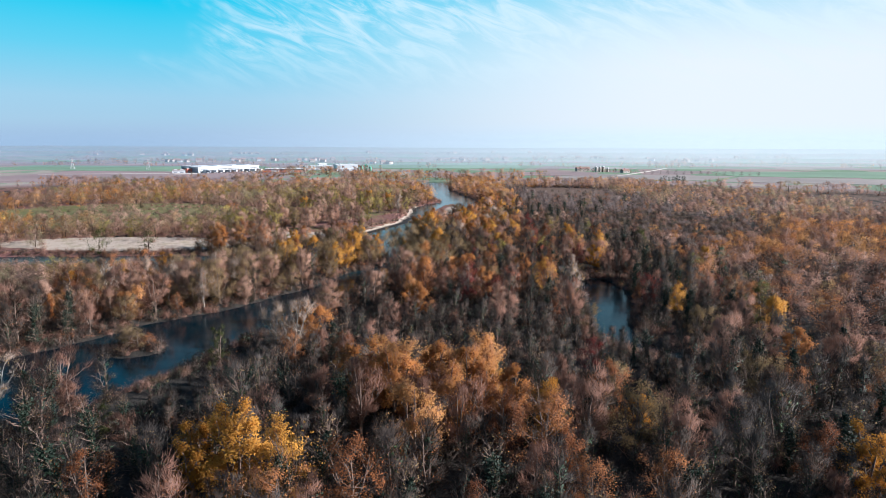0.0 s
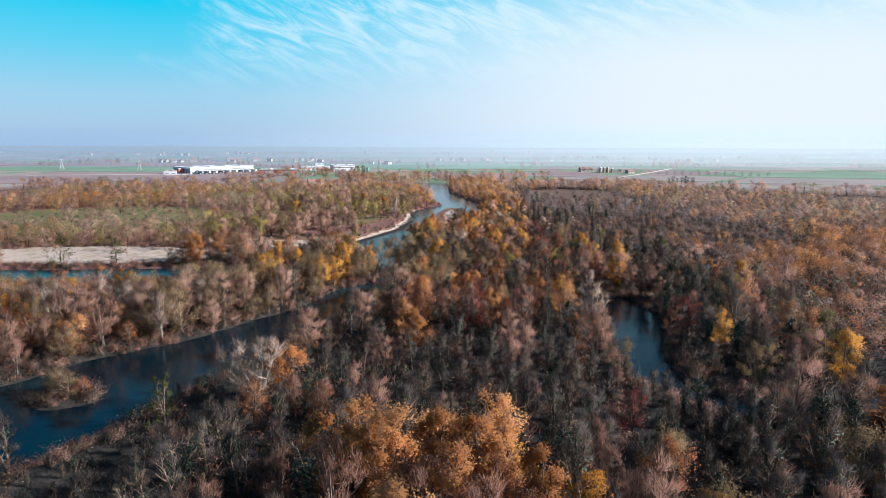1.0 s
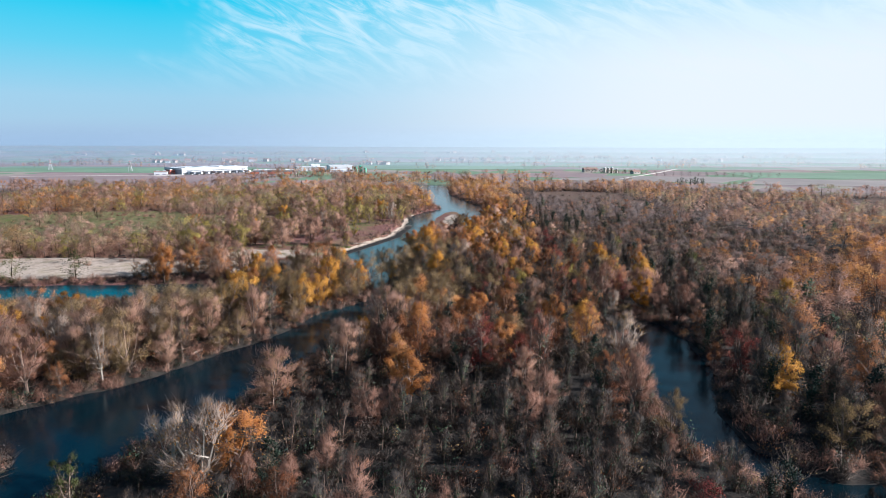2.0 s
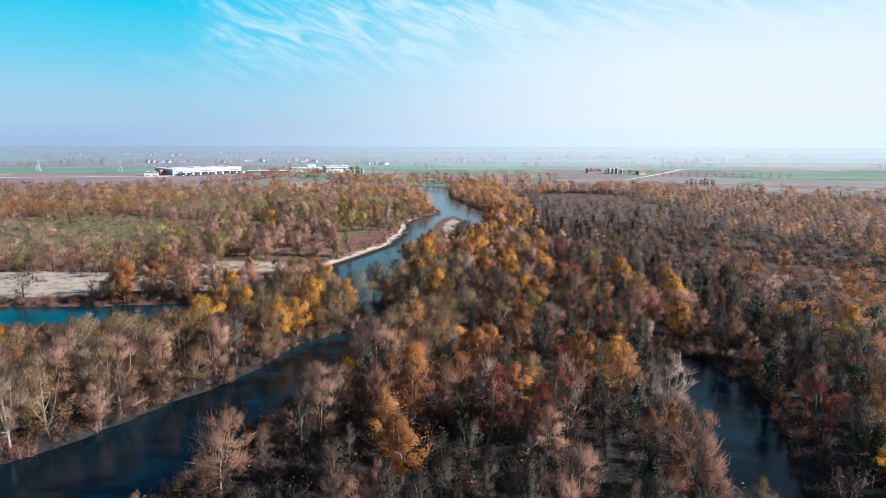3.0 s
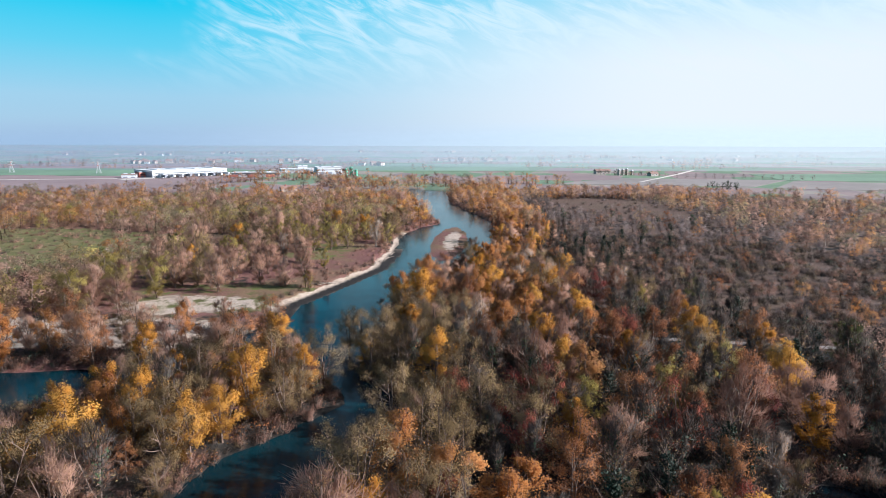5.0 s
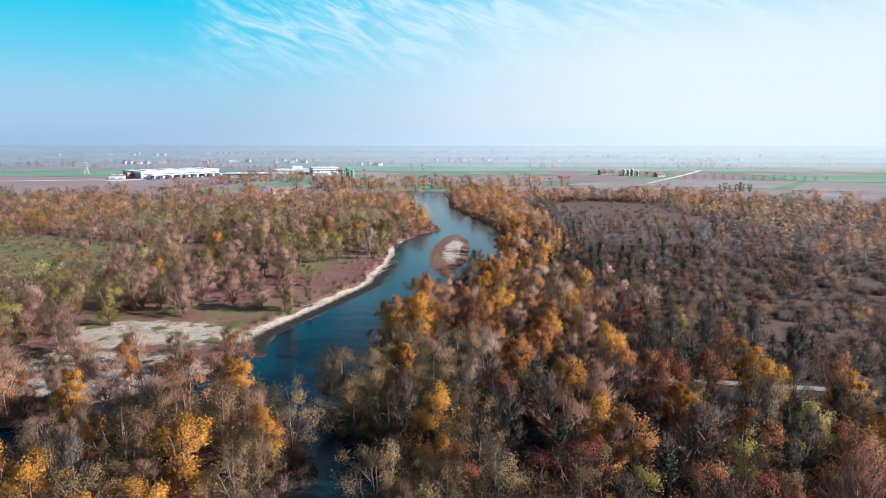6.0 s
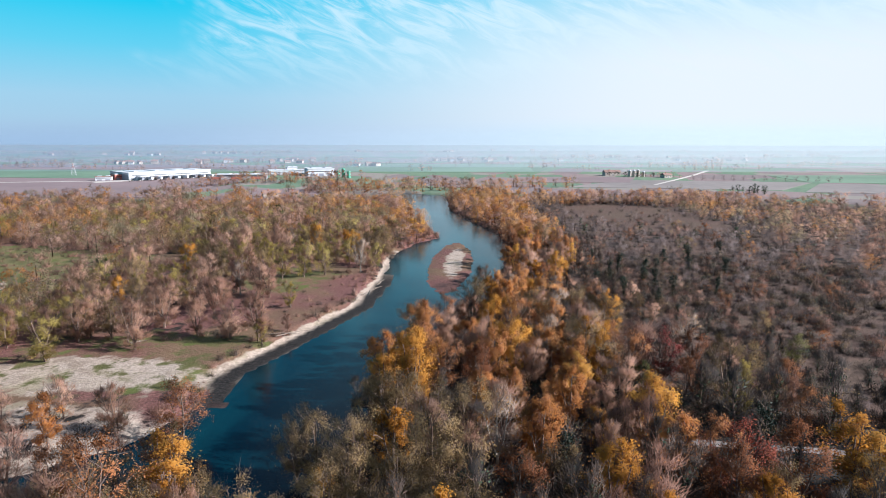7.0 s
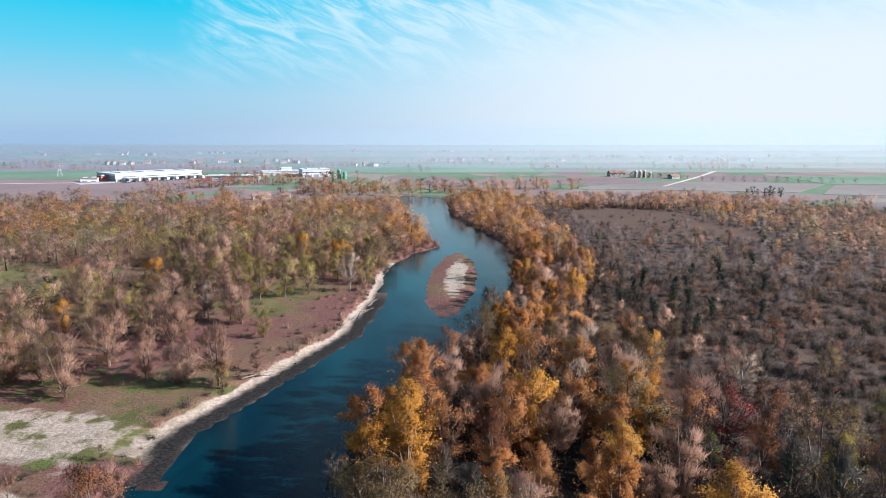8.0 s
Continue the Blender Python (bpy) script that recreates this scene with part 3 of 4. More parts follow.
for x, y, h in [(10, 87, 12), (17, 76, 11), (19, 69, 10), (29, 70, 10), (53, 78, 11), (26, 184, 11), (34, 189, 12), (81, 219, 11), (91, 221, 11),
                (37, 258, 13), (-44, 283, 12), (38, 267, 11), (-40, 266, 11), (-52, 264, 12), (-4, 309, 12), (0, 298, 12), (7, 301, 12), (7, 92, 13)]:
    plant("rust_oak", x, y, h)
for x, y, h in [(32, 120, 9), (12, 216, 11), (1, 202, 9), (2, 235, 10)]:
    plant("red_maple", x, y, h)
for x, y, h in [(38, 146, 9), (-19, 271, 12), (16, 184, 11), (-36, 174, 7), (-39, 265, 11), (-32, 258, 10), (-2, 254, 10), (-13, 259, 11), (-9, 252, 11), (-7, 246, 9), (-22, 270, 11), (-4, 261, 11),
                (14, 261, 11), (-82, 332, 11)]:
    plant("olive_willow", x, y, h)
for x, y, h in [(-75, 138, 5.5), (-72, 136, 5), (-77, 139, 4.5), (-70, 137, 4)]:
    plant("rust_oak" if h == 4 else "olive_willow", x, y, h, 1.6)
for x, y, h in [(-66, 100, 8), (35, 156, 14), (36, 83, 13), (60, 122, 14), (66, 118, 13), (0, 179, 11), (-16, 198, 13),
                (-62, 266, 12), (30, 273, 13), (-40, 338, 5), (-54, 372, 11), (-64, 352, 12)]:
    plant("bare_tree", x, y, h)
for x, y, h in [(47, 213, 9)]:
    plant("white_poplar", x, y, h)
for x, y, h in [(-31, 157, 13), (-13, 193, 16), (-21, 186, 8), (-76, 178, 13), (-71, 183, 13), (-62, 190, 14), (-57, 195, 12), (-90, 178, 11), (24, 214, 13), (31, 318, 14), (-73, 341, 12.5), (-57, 372, 12), (-63, 357, 11)]:
    plant("rosy_tree", x, y, h, 1.35)
for x, y, h in [(-33, 129, 15), (-38, 132, 13), (-83, 105, 12), (-66, 186, 12), (-34, 138, 12), (7, 180, 12),
                (40, 181, 12), (-67, 191, 12), (-16, 294, 8), (27, 330, 14), (34, 322, 12), (-64, 375, 12), (22, 318, 11), (59, 327, 9)]:
    plant("white_poplar", x, y, h)
for x, y, h in [(60, 397, 9), (66, 406, 10), (78, 399, 9), (85, 412, 10), (92, 405, 8), (98, 420, 10), (58, 372, 9), (64, 360, 8), (104, 402, 9), (116, 431, 10), (88, 374, 8), (71, 393, 11), (52, 382, 9), (71, 381, 10), (73, 371, 10), (34, 306, 10), (3, 173, 10), (29, 182, 11), (7, 72, 11), (-24, 134, 10),
                (-36, 105, 10), (-23, 102, 10)]:
    plant("ivy_tree", x, y, h, 1.5)
for x, y, h in [(-44.5, 360, 8.5), (-44, 329, 6.5), (-49, 399, 14), (-42, 402, 13), (-56, 396, 12), (-84, 338, 9), (-92, 334, 9), (-98, 342, 10)]:
    plant("lime_tree", x, y, h, 1.2)
for x, y, h in [(-48, 124, 10), (38, 294, 9), (-77, 332, 6), (-53, 302, 3)]:
    plant("green_tree", x, y, h)


def cover(x, y):
    """How thick the woods stand at a place: 0 none, 1 closed."""
    d = shore(x, y)
    open_ = np.maximum.reduce([beach(x, y), 0.88 * ease(meadow(x, y), 0.2, 0.6), np.where(x > 30, 0.74, 1.0) * heath(x, y), 0.975 * glade(x, y)])
    open_ = np.maximum(open_, 1 - ease(np.hypot((x + 64) / 32, (y - 307) / 19), 0.9, 1.05))
    open_ = np.maximum(open_, 1 - ease(bar_gap(x, y), 2, 4))
    open_ = np.maximum(open_, 0.93 - 0.93 * ease(np.hypot((x + 158) / 62, (y - 274) / 26), 0.9, 1.05))
    trail = y - 278 + 0.167 * (x - 51)
    path = (trail > -8.0) & (trail < 3.0)
    thin = 1 - 0.25 * ease(-x, 40, 60) * ease(y, 318, 335) * (1 - ease(y, 430, 480)) * ease(x, -190, -150)
    thin = thin * (1 - 0.2 * ease(x, 50, 66) * ease(y, 340, 400) * (1 - ease(y, 600, 640)))
    # the bank by the pool, and the fields behind the right-hand woods
    open_ = np.maximum(open_, np.where((x < -13) & (x > -40) & (y > 279) & (y < 306), 0.97, 0.0))
    open_ = np.maximum(open_, np.where((x > 55) & (y > 662 - 0.75 * np.clip(x - 212, 0, None)), 1.0, 0.0))
    c = np.where(d > 0.8, 1 - open_, 0) * thin * np.where(path & (x > 34), 0.0, 1.0)
    return np.clip(c, 0.0, 1)


def palette(x, y, r):
    """Which kind grows where."""
    def pick(*pairs):
        total = sum(p for _, p in pairs)
        s = 0
        for kind, p in pairs:
            s += p / total
            if r < s:
                return kind
        return pairs[-1][0]
    if y < 82:
        return pick(("brown_tree", 6), ("ivy_tree", 3), ("bare_tree", 0.6), ("rust_oak", 0.8))
    if -112 < x < -36 and 240 < y < 290:
        return pick(("golden_poplar", 1.5), ("amber_poplar", 3), ("rosy_tree", 4), ("rust_oak", 2), ("olive_willow", 2.5))
    if -62 < x < 6 and 196 < y < 288:
        return pick(("olive_willow", 5), ("brown_tree", 1.5), ("rosy_tree", 2), ("amber_poplar", 1.2), ("golden_poplar", 1))
    if x < 0 and y > 335:
        return pick(("olive_willow", 4), ("rosy_tree", 3.4), ("lime_tree", 3.4), ("golden_poplar", 0.8), ("bare_tree", 1.0), ("white_poplar", 0.5), ("green_tree", 0.5))
    if x > -15 and y > 268 and x < (34 if y < 340 else 60):
        return pick(("golden_poplar", 3), ("amber_poplar", 4.5), ("rust_oak", 1.8), ("rosy_tree", 3), ("brown_tree", 1.5), ("olive_willow", 1), ("white_poplar", 0.3))
    if -30 < x < 44 and 108 < y < 166:
        return pick(("brown_tree", 9), ("ivy_tree", 1.6), ("bare_tree", 0.8), ("rust_oak", 0.25))
    if x < -18 and y < 150:
        return pick(("brown_tree", 6), ("ivy_tree", 3), ("bare_tree", 1.0), ("olive_willow", 0.3), ("rust_oak", 0.5), ("green_tree", 0.3))
    if x < -18 and y < 268:
        return pick(("olive_willow", 3), ("rosy_tree", 3), ("bare_tree", 1), ("amber_poplar", 1.8), ("brown_tree", 1.4), ("golden_poplar", 1.2), ("white_poplar", 1.2), ("rust_oak", 1.4))
    if x < 0 and y >= 268:
        return pick(("olive_willow", 3), ("rosy_tree", 4), ("lime_tree", 2.5), ("golden_poplar", 1), ("bare_tree", 1.5), ("green_tree", 0.5))
    if -18 <= x < 70 and 165 < y:
        return pick(("brown_tree", 6), ("bare_tree", 1.6), ("rosy_tree", 0.5), ("rust_oak", 2.2), ("golden_poplar", 0.8), ("amber_poplar", 1.2), ("ivy_tree", 3.0), ("olive_willow", 0.9),
                    ("red_maple", 0.9), ("lime_tree", 0.35), ("green_tree", 0.2))
    return pick(("brown_tree", 8), ("bare_tree", 1.6), ("rust_oak", 0.9), ("golden_poplar", 0.2), ("amber_poplar", 0.3), ("ivy_tree", 3.4), ("olive_willow", 0.6), ("red_maple", 0.6),
                ("green_tree", 0.3))


def scatter(x0, x1, y0, y1, gap, seed):
    """Places at least about gap apart, by a shaken grid, thinned by the cover."""
    r = np.random.default_rng(seed)
    px, py = np.meshgrid(np.arange(x0, x1, gap), np.arange(y0, y1, gap * 0.87))
    px = px + (np.arange(px.shape[0]) % 2 * gap / 2)[:, None] + r.uniform(-0.38, 0.38, px.shape) * gap
    py = py + r.uniform(-0.38, 0.38, px.shape) * gap
    px, py = px.ravel(), py.ravel()
    keep = r.uniform(0, 1, px.size) < cover(px, py)
    return px[keep], py[keep], r


def free(x, y, own):
    t = np.array(TAKEN)
    return np.all(np.hypot(t[:, 0] - x, t[:, 1] - y) > 0.55 * t[:, 2] + own)


def in_view(x, y, room=12.0):
    return np.abs(x) < 0.78 * np.clip(y + room, 0, None) + room


def stature(x, y):
    """Trees stay low on the near side of the channel and of the pond, where only brush grows."""
    c = np.array(CHANNEL[::-1], float)
    east = x - np.interp(y, c[:, 1], c[:, 0])
    low = 1.0
    if 60 < y < 228 and east > 0:
        gap = float(chain_gap(np.array(x), np.array(y), CHANNEL))
        low = 0.22 + 0.78 * float(ease(gap, 9, 34) if y < 162 else ease(gap, 2, 13))
    if -30 < x < 44 and 108 < y < 166:
        low = min(low, 0.68)
    if x < -62 and y < 245:
        low = min(1.0, 0.14 + 0.021 * float(chain_gap(np.array(x), np.array(y), ARM)))
    if x > 34 and y > 250 and float(heath(np.array(x), np.array(y))) > 0.5:
        low = 0.55
    elif x > 56 and 320 < y < 625:
        low = 0.62
    gap = float(chain_gap(np.array(x), np.array(y), POND))
    if gap < 14 and y < 215 and x < 62:
        low = min(low, 0.4 + 0.6 * float(ease(gap, 4, 14)))
    return low


px, py, r = scatter(-112, 88, 52, 345, 6.5, 21)
for x, y in zip(px, py):
    if in_view(x, y) and free(x, y, 0.9):
        kind, h = palette(x, y, r.uniform()), r.uniform(8.0, 15.0) * stature(x, y)
        if kind == "brown_tree" and (7.3 * x + 3.1 * y) % 1 < (0.62 if x > 0 else 0.42):
            kind = "grey_tree"
        plant("grey_tree" if h < 8 and kind == "ivy_tree" else kind, x, y, max(h, 2.2))

px, py, r = scatter(-112, 70, 345, 470, 8.0, 23)
for x, y in zip(px, py):
    if in_view(x, y - 100) and free(x, y, 1.0):
        plant(palette(x, y, r.uniform()), x, y, r.uniform(7.5, 13.5) * stature(x, y))
px, py, r = scatter(-112, -24, 160, 268, 6.8, 22)
for x, y in zip(px, py):
    if in_view(x, y) and free(x, y, 0.7):
        h = r.uniform(6.0, 11.0) * stature(x, y)
        plant("olive_willow" if r.uniform() < 0.5 else "rosy_tree" if r.uniform() < 0.6 else "rust_oak", x, y, max(h, 2.0))

# ---- the woods beyond, tree after tree in one body ----
SLOTS = [BARK["brown"], BARK["pale"]] + list(TWIG.values()) + list(LEAF.values())
TW, LF = {n: 2 + i for i, n in enumerate(TWIG)}, {n: 2 + len(TWIG) + i for i, n in enumerate(LEAF)}


# rose, ash, buff and sage have distance haze painted into their colours
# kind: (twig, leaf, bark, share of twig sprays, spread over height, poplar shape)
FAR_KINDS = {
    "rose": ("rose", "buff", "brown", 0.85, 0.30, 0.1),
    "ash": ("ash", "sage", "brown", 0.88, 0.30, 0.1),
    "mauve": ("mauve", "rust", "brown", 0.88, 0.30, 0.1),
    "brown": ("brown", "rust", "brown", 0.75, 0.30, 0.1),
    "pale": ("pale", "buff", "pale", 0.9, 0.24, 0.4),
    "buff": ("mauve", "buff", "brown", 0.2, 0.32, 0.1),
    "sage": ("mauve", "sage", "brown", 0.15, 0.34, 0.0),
    "olive": ("brown", "olive", "brown", 0.15, 0.36, 0.0),
    "amber": ("mauve", "amber", "brown", 0.15, 0.30, 0.2),
    "gold": ("brown", "gold", "brown", 0.15, 0.30, 0.2),
    "rust": ("brown", "rust", "brown", 0.2, 0.32, 0.0),
    "green": ("brown", "green", "brown", 0.1, 0.26, 0.2),
    "lime": ("brown", "lime", "brown", 0.1, 0.30, 0.2),
    "ivy": ("brown", "ivy", "brown", 0.1, 0.18, 0.5),
}


def light_tree(kind, seed, sprays, size, limbs):
    """A tree for the middle distance: limbs and a crown of sprays."""
    twig, leaf, bark, bare, spread, pop = FAR_KINDS[kind]
    wood, crown = grow(seed, 12.0, 12.0 * spread * 1.25, sprays // 8 if bare > 0.5 else sprays // 24, sprays, leaf=size, twig=size * 0.2, limbs=limbs + 3, poplar=pop, fine=False, low=0.03, fill=0.3, leaders=3)
    v, f, m = wood.arrays()
    cv, cf, cm = crown.arrays()
    cm = np.full(len(cm), TW[twig] if bare > 0.5 else LF[leaf])
    v, f = np.concatenate([v, cv]), np.concatenate([f, cf + len(v)])
    return v, f, np.concatenate([np.full(len(f) - len(cf), 1 if bark == "pale" else 0), cm]), puff(v, f, 0.94)


FINE = {k: [light_tree(k, 100 + 7 * i + hash_of(k), 1050, 0.32, 14) for i in range(4)] for k in FAR_KINDS}
LIGHT = {k: [light_tree(k, 100 + 7 * i + hash_of(k), 900, 0.36, 12) for i in range(4)] for k in FAR_KINDS}
LIGHTER = {k: [light_tree(k, 100 + 7 * i + hash_of(k), 800, 0.35, 10) for i in range(4)] for k in FAR_KINDS}
LIGHTER_STILL = {k: [light_tree(k, 100 + 7 * i + hash_of(k), 520, 0.45, 8) for i in range(4)] for k in FAR_KINDS}
LIGHTEST = {k: [light_tree(k, 100 + 7 * i + hash_of(k), 64, 1.1, 3) for i in range(4)] for k in FAR_KINDS}


def wood_of(name, label, spots):
    """One body of woodland from (kind, x, y, height) spots."""
    r = np.random.default_rng(hash_of(name))
    V, F, M, T, N, n = [], [], [], [], [], 0
    for kind, x, y, h in spots:
        near = abs(x) < 190 and y < 400
        v, f, m, out = (FINE if near and y < 290 else LIGHT if near else LIGHTER if y < 480 else LIGHTER_STILL if y < 860 else LIGHTEST)[kind][r.integers(4)]
        a, s = r.uniform(0, 6.28), h / 12.0
        ws = s * r.uniform(1.1, 1.5)
        ca, sa = np.cos(a) * ws, np.sin(a) * ws
        z = float(land(np.array(x), np.array(y)))
        V.append(np.stack([v[:, 0] * ca - v[:, 1] * sa + x, v[:, 0] * sa + v[:, 1] * ca + y, v[:, 2] * s + z], 1))
        c1, s1 = np.cos(a), np.sin(a)
        N.append(np.stack([out[:, 0] * c1 - out[:, 1] * s1, out[:, 0] * s1 + out[:, 1] * c1, out[:, 2]], 1))
        F.append(f + n), M.append(m), T.append(np.full(len(v), r.uniform()))
        n += len(v)
    me = mesh_of(name, np.concatenate(V), np.concatenate(F), SLOTS, np.concatenate(M), np.concatenate(T), normals=np.concatenate(N))
    return tagged(new(name, me), label, "woodland", kind="stuff")


def spots_in(x0, x1, y0, y1, gap, seed, choose, low=7.5, high=12.5, skip=None):
    px, py, r = scatter(x0, x1, y0, y1, gap, seed)
    out = []
    for x, y in zip(px, py):
        if in_view(x, y, 40) and not (skip and skip(x, y)):
            names, share = zip(*choose(x, y))
            share = np.array(share) / sum(share)
            out.append((names[r.choice(len(names), p=share)], x, y, max(2.0, r.uniform(low, high) * stature(x, y))))
    return out


def core(x, y):
    return (-112 < x < 88 and 52 < y < 345) or (-112 < x < 70 and 345 <= y < 470 and in_view(x, y - 100))


def right_kinds(x, y):
    edge = 0.3 * np.abs(x) + y
    if x < 62 and y > 340:
        return ("amber", 5), ("rust", 2), ("rose", 3), ("gold", 1.5), ("buff", 2)
    if y > 620:
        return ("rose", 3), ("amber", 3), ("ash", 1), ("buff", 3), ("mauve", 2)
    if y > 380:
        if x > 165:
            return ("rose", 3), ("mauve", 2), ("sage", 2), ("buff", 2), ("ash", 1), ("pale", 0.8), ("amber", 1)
        return ("ash", 6), ("mauve", 2.5), ("brown", 3), ("rust", 0.6), ("olive", 0.5), ("amber", 0.3), ("pale", 0.3), ("ivy", 0.8)
    if x > 105 and 225 < y < 320:
        return ("amber", 3), ("rust", 2), ("mauve", 3), ("rose", 1), ("brown", 2)
    return ("mauve", 5), ("brown", 3), ("rose", 1), ("rust", 1.8), ("amber", 0.5), ("ivy", 0.6), ("olive", 0.6)


def left_kinds(x, y):
    if y > 560 or x < -200:
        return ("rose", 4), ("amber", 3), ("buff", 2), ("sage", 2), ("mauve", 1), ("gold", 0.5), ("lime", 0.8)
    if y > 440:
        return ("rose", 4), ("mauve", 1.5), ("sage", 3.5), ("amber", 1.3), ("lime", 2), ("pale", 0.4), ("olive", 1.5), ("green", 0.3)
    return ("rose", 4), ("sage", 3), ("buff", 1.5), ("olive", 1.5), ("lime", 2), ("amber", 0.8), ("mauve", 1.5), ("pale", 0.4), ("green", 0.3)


wood_of("right_bank_wood", "brown and mauve half-bare floodplain wood", spots_in(-25, 330, 52, 700, 8.5, 31, right_kinds, skip=core))
wood_of("left_bank_wood", "olive, gold and mauve autumn wood along the bank",
        spots_in(-330, -25, 120, 640, 8.3, 32, left_kinds, skip=lambda x, y: core(x, y) or (x < -150 and y > 600)))

# ---- brush and low growth ----


def shrub(seed, leafy):
    r = np.random.default_rng(seed)
    s = Soup()
    n = 48
    way = unit(np.stack([r.normal(0, 0.7, n), r.normal(0, 0.7, n), np.abs(r.normal(1.0, 0.35, n))], 1)) * r.uniform(0.6, 1.15, (n, 1))
    s.slivers(r.normal(0, 0.22, (n, 3)) * (1, 1, 0.1), way, 0.036, r, 0)
    k = 72
    tips = way[r.integers(0, n, k)] * r.uniform(0.5, 1.0, (k, 1))
    s.leaves(tips + r.normal(0, 0.14, (k, 3)), 0.085, r, 1)
    v, f, m = s.arrays()
    return v, f, m, puff(v, f, 0.9)


SHRUBS = [shrub(300 + i, i % 2) for i in range(5)]
low_kinds = {"ash": (TW["ash"], TW["ash"]), "rose": (TW["rose"], TW["rose"]), "buff": (TW["rose"], LF["buff"]), "sage": (TW["rose"], LF["sage"]), "brown": (TW["brown"], TW["brown"]), "mauve": (TW["mauve"], TW["mauve"]), "rust": (TW["brown"], LF["rust"]), "olive": (TW["brown"], LF["olive"]),
             "green": (TW["brown"], LF["green"]), "ivy": (TW["brown"], LF["ivy"])}


def brush_of(name, label, spots):
    r = np.random.default_rng(hash_of(name))
    V, F, M, T, N, n = [], [], [], [], [], 0
    for kind, x, y, h in spots:
        v, f, m, out = SHRUBS[r.integers(len(SHRUBS))]
        a, ws = r.uniform(0, 6.28), h * r.uniform(0.8, 1.3)
        ca, sa = np.cos(a) * ws, np.sin(a) * ws
        z = float(land(np.array(x), np.array(y)))
        V.append(np.stack([v[:, 0] * ca - v[:, 1] * sa + x, v[:, 0] * sa + v[:, 1] * ca + y, v[:, 2] * h + z - 0.1], 1))
        c1, s1 = np.cos(a), np.sin(a)
        N.append(np.stack([out[:, 0] * c1 - out[:, 1] * s1, out[:, 0] * s1 + out[:, 1] * c1, np.abs(out[:, 2])], 1))
        tw, lf = low_kinds[kind]
        F.append(f + n), M.append(np.where(m == 0, tw, lf)), T.append(np.full(len(v), r.uniform(0.2, 0.7)))
        n += len(v)
    me = mesh_of(name, np.concatenate(V), np.concatenate(F), SLOTS, np.concatenate(M), np.concatenate(T), normals=np.concatenate(N))
    return tagged(new(name, me), label, "undergrowth", kind="stuff")


def strewn(x0, x1, y0, y1, count, seed, want, kinds, low, high):
    r = np.random.default_rng(seed)
    x, y = r.uniform(x0, x1, count), r.uniform(y0, y1, count)
    keep = (r.uniform(0, 1, count) < want(x, y)) & (shore(x, y) > 0.15) & in_view(x, y, 25)
    names, share = zip(*kinds)
    share = np.array(share) / sum(share)
    return [(names[r.choice(len(names), p=share)], px_, py_, r.uniform(low, high) ** 1.0) for px_, py_ in zip(x[keep], y[keep])]


brush_of("heath_brush", "low tangled brown scrub on the open heath",
         strewn(40, 230, 255, 470, 17000, 51, lambda x, y: heath(x, y) * (x > 30) * (1 - 0.3 * glade(x, y)) * (0.5 + 0.5 * waves(x, y, 26, 61)), [("brown", 6), ("mauve", 1.5), ("ash", 1.6), ("rust", 0.8), ("olive", 1.8), ("ivy", 1.8)], 0.7, 3.0))
brush_of("forest_undergrowth", "dense brown and dark green forest undergrowth",
         strewn(-112, 95, 52, 300, 5600, 52, lambda x, y: cover(x, y), [("brown", 6), ("ivy", 4.0), ("mauve", 1.6), ("olive", 0.7), ("rust", 0.5)], 1.2, 3.6))
brush_of("bank_brush", "reddish low brush along the water's edge",
         strewn(-300, 70, 60, 640, 90000, 53, lambda x, y: (shore(x, y) < 5.5) * (1 - beach(x, y)) * (1 - shelf(x, y)) * (bar_gap(x, y) > 3) * np.where(y > 300, 0.5, 0.9), [("brown", 2), ("mauve", 5), ("rose", 1.5), ("rust", 1.5), ("olive", 1)], 0.8, 2.6))
brush_of("meadow_brush", "scattered bushes and tall herbs on the bank",
         strewn(-260, -20, 300, 480, 5200, 54, lambda x, y: np.maximum(0.35 * heath(x, y), 0.4 * meadow(x, y) * (x < -95)) * (1 - beach(x, y)), [("mauve", 4), ("brown", 2), ("olive", 1.5), ("rose", 2), ("green", 0.3)], 0.4, 1.9))

# pale kinds lighten the dark gaps, as haze would
brush_of("left_undergrowth", "tangled low bushes under the left bank trees",
         strewn(-260, -25, 200, 620, 5600, 55, lambda x, y: cover(x, y) * ~((x > -112) & (y < 330)), [("rose", 3), ("sage", 3), ("buff", 2), ("mauve", 1)], 1.4, 4.2))

brush_of("right_undergrowth", "grey-brown thicket under the far trees",
         strewn(50, 300, 350, 680, 4000, 56, lambda x, y: np.maximum(cover(x, y), 0.5 * (1 - 0.75 * glade(x, y))), [("ash", 4), ("mauve", 1.5), ("brown", 4), ("rust", 0.6), ("olive", 1), ("ivy", 0.8)], 1.0, 3.2))

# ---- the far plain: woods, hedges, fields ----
# mostly the kinds whose colour is paled as haze
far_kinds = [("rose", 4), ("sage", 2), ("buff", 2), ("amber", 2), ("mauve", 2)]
r = np.random.default_rng(71)


def row(x0, y0, x1, y1, step, high, wide=3.0, kinds=far_kinds):
    n = max(2, int(np.hypot(x1 - x0, y1 - y0) / step))
    names, share = zip(*kinds)
    share = np.array(share) / sum(share)
    return [(names[r.choice(len(names), p=share)], x0 + (x1 - x0) * s + r.normal(0, wide), y0 + (y1 - y0) * s + r.normal(0, wide), high * r.uniform(0.6, 1.1))
            for s in (np.arange(n) + r.uniform(-0.3, 0.3, n)) / n]


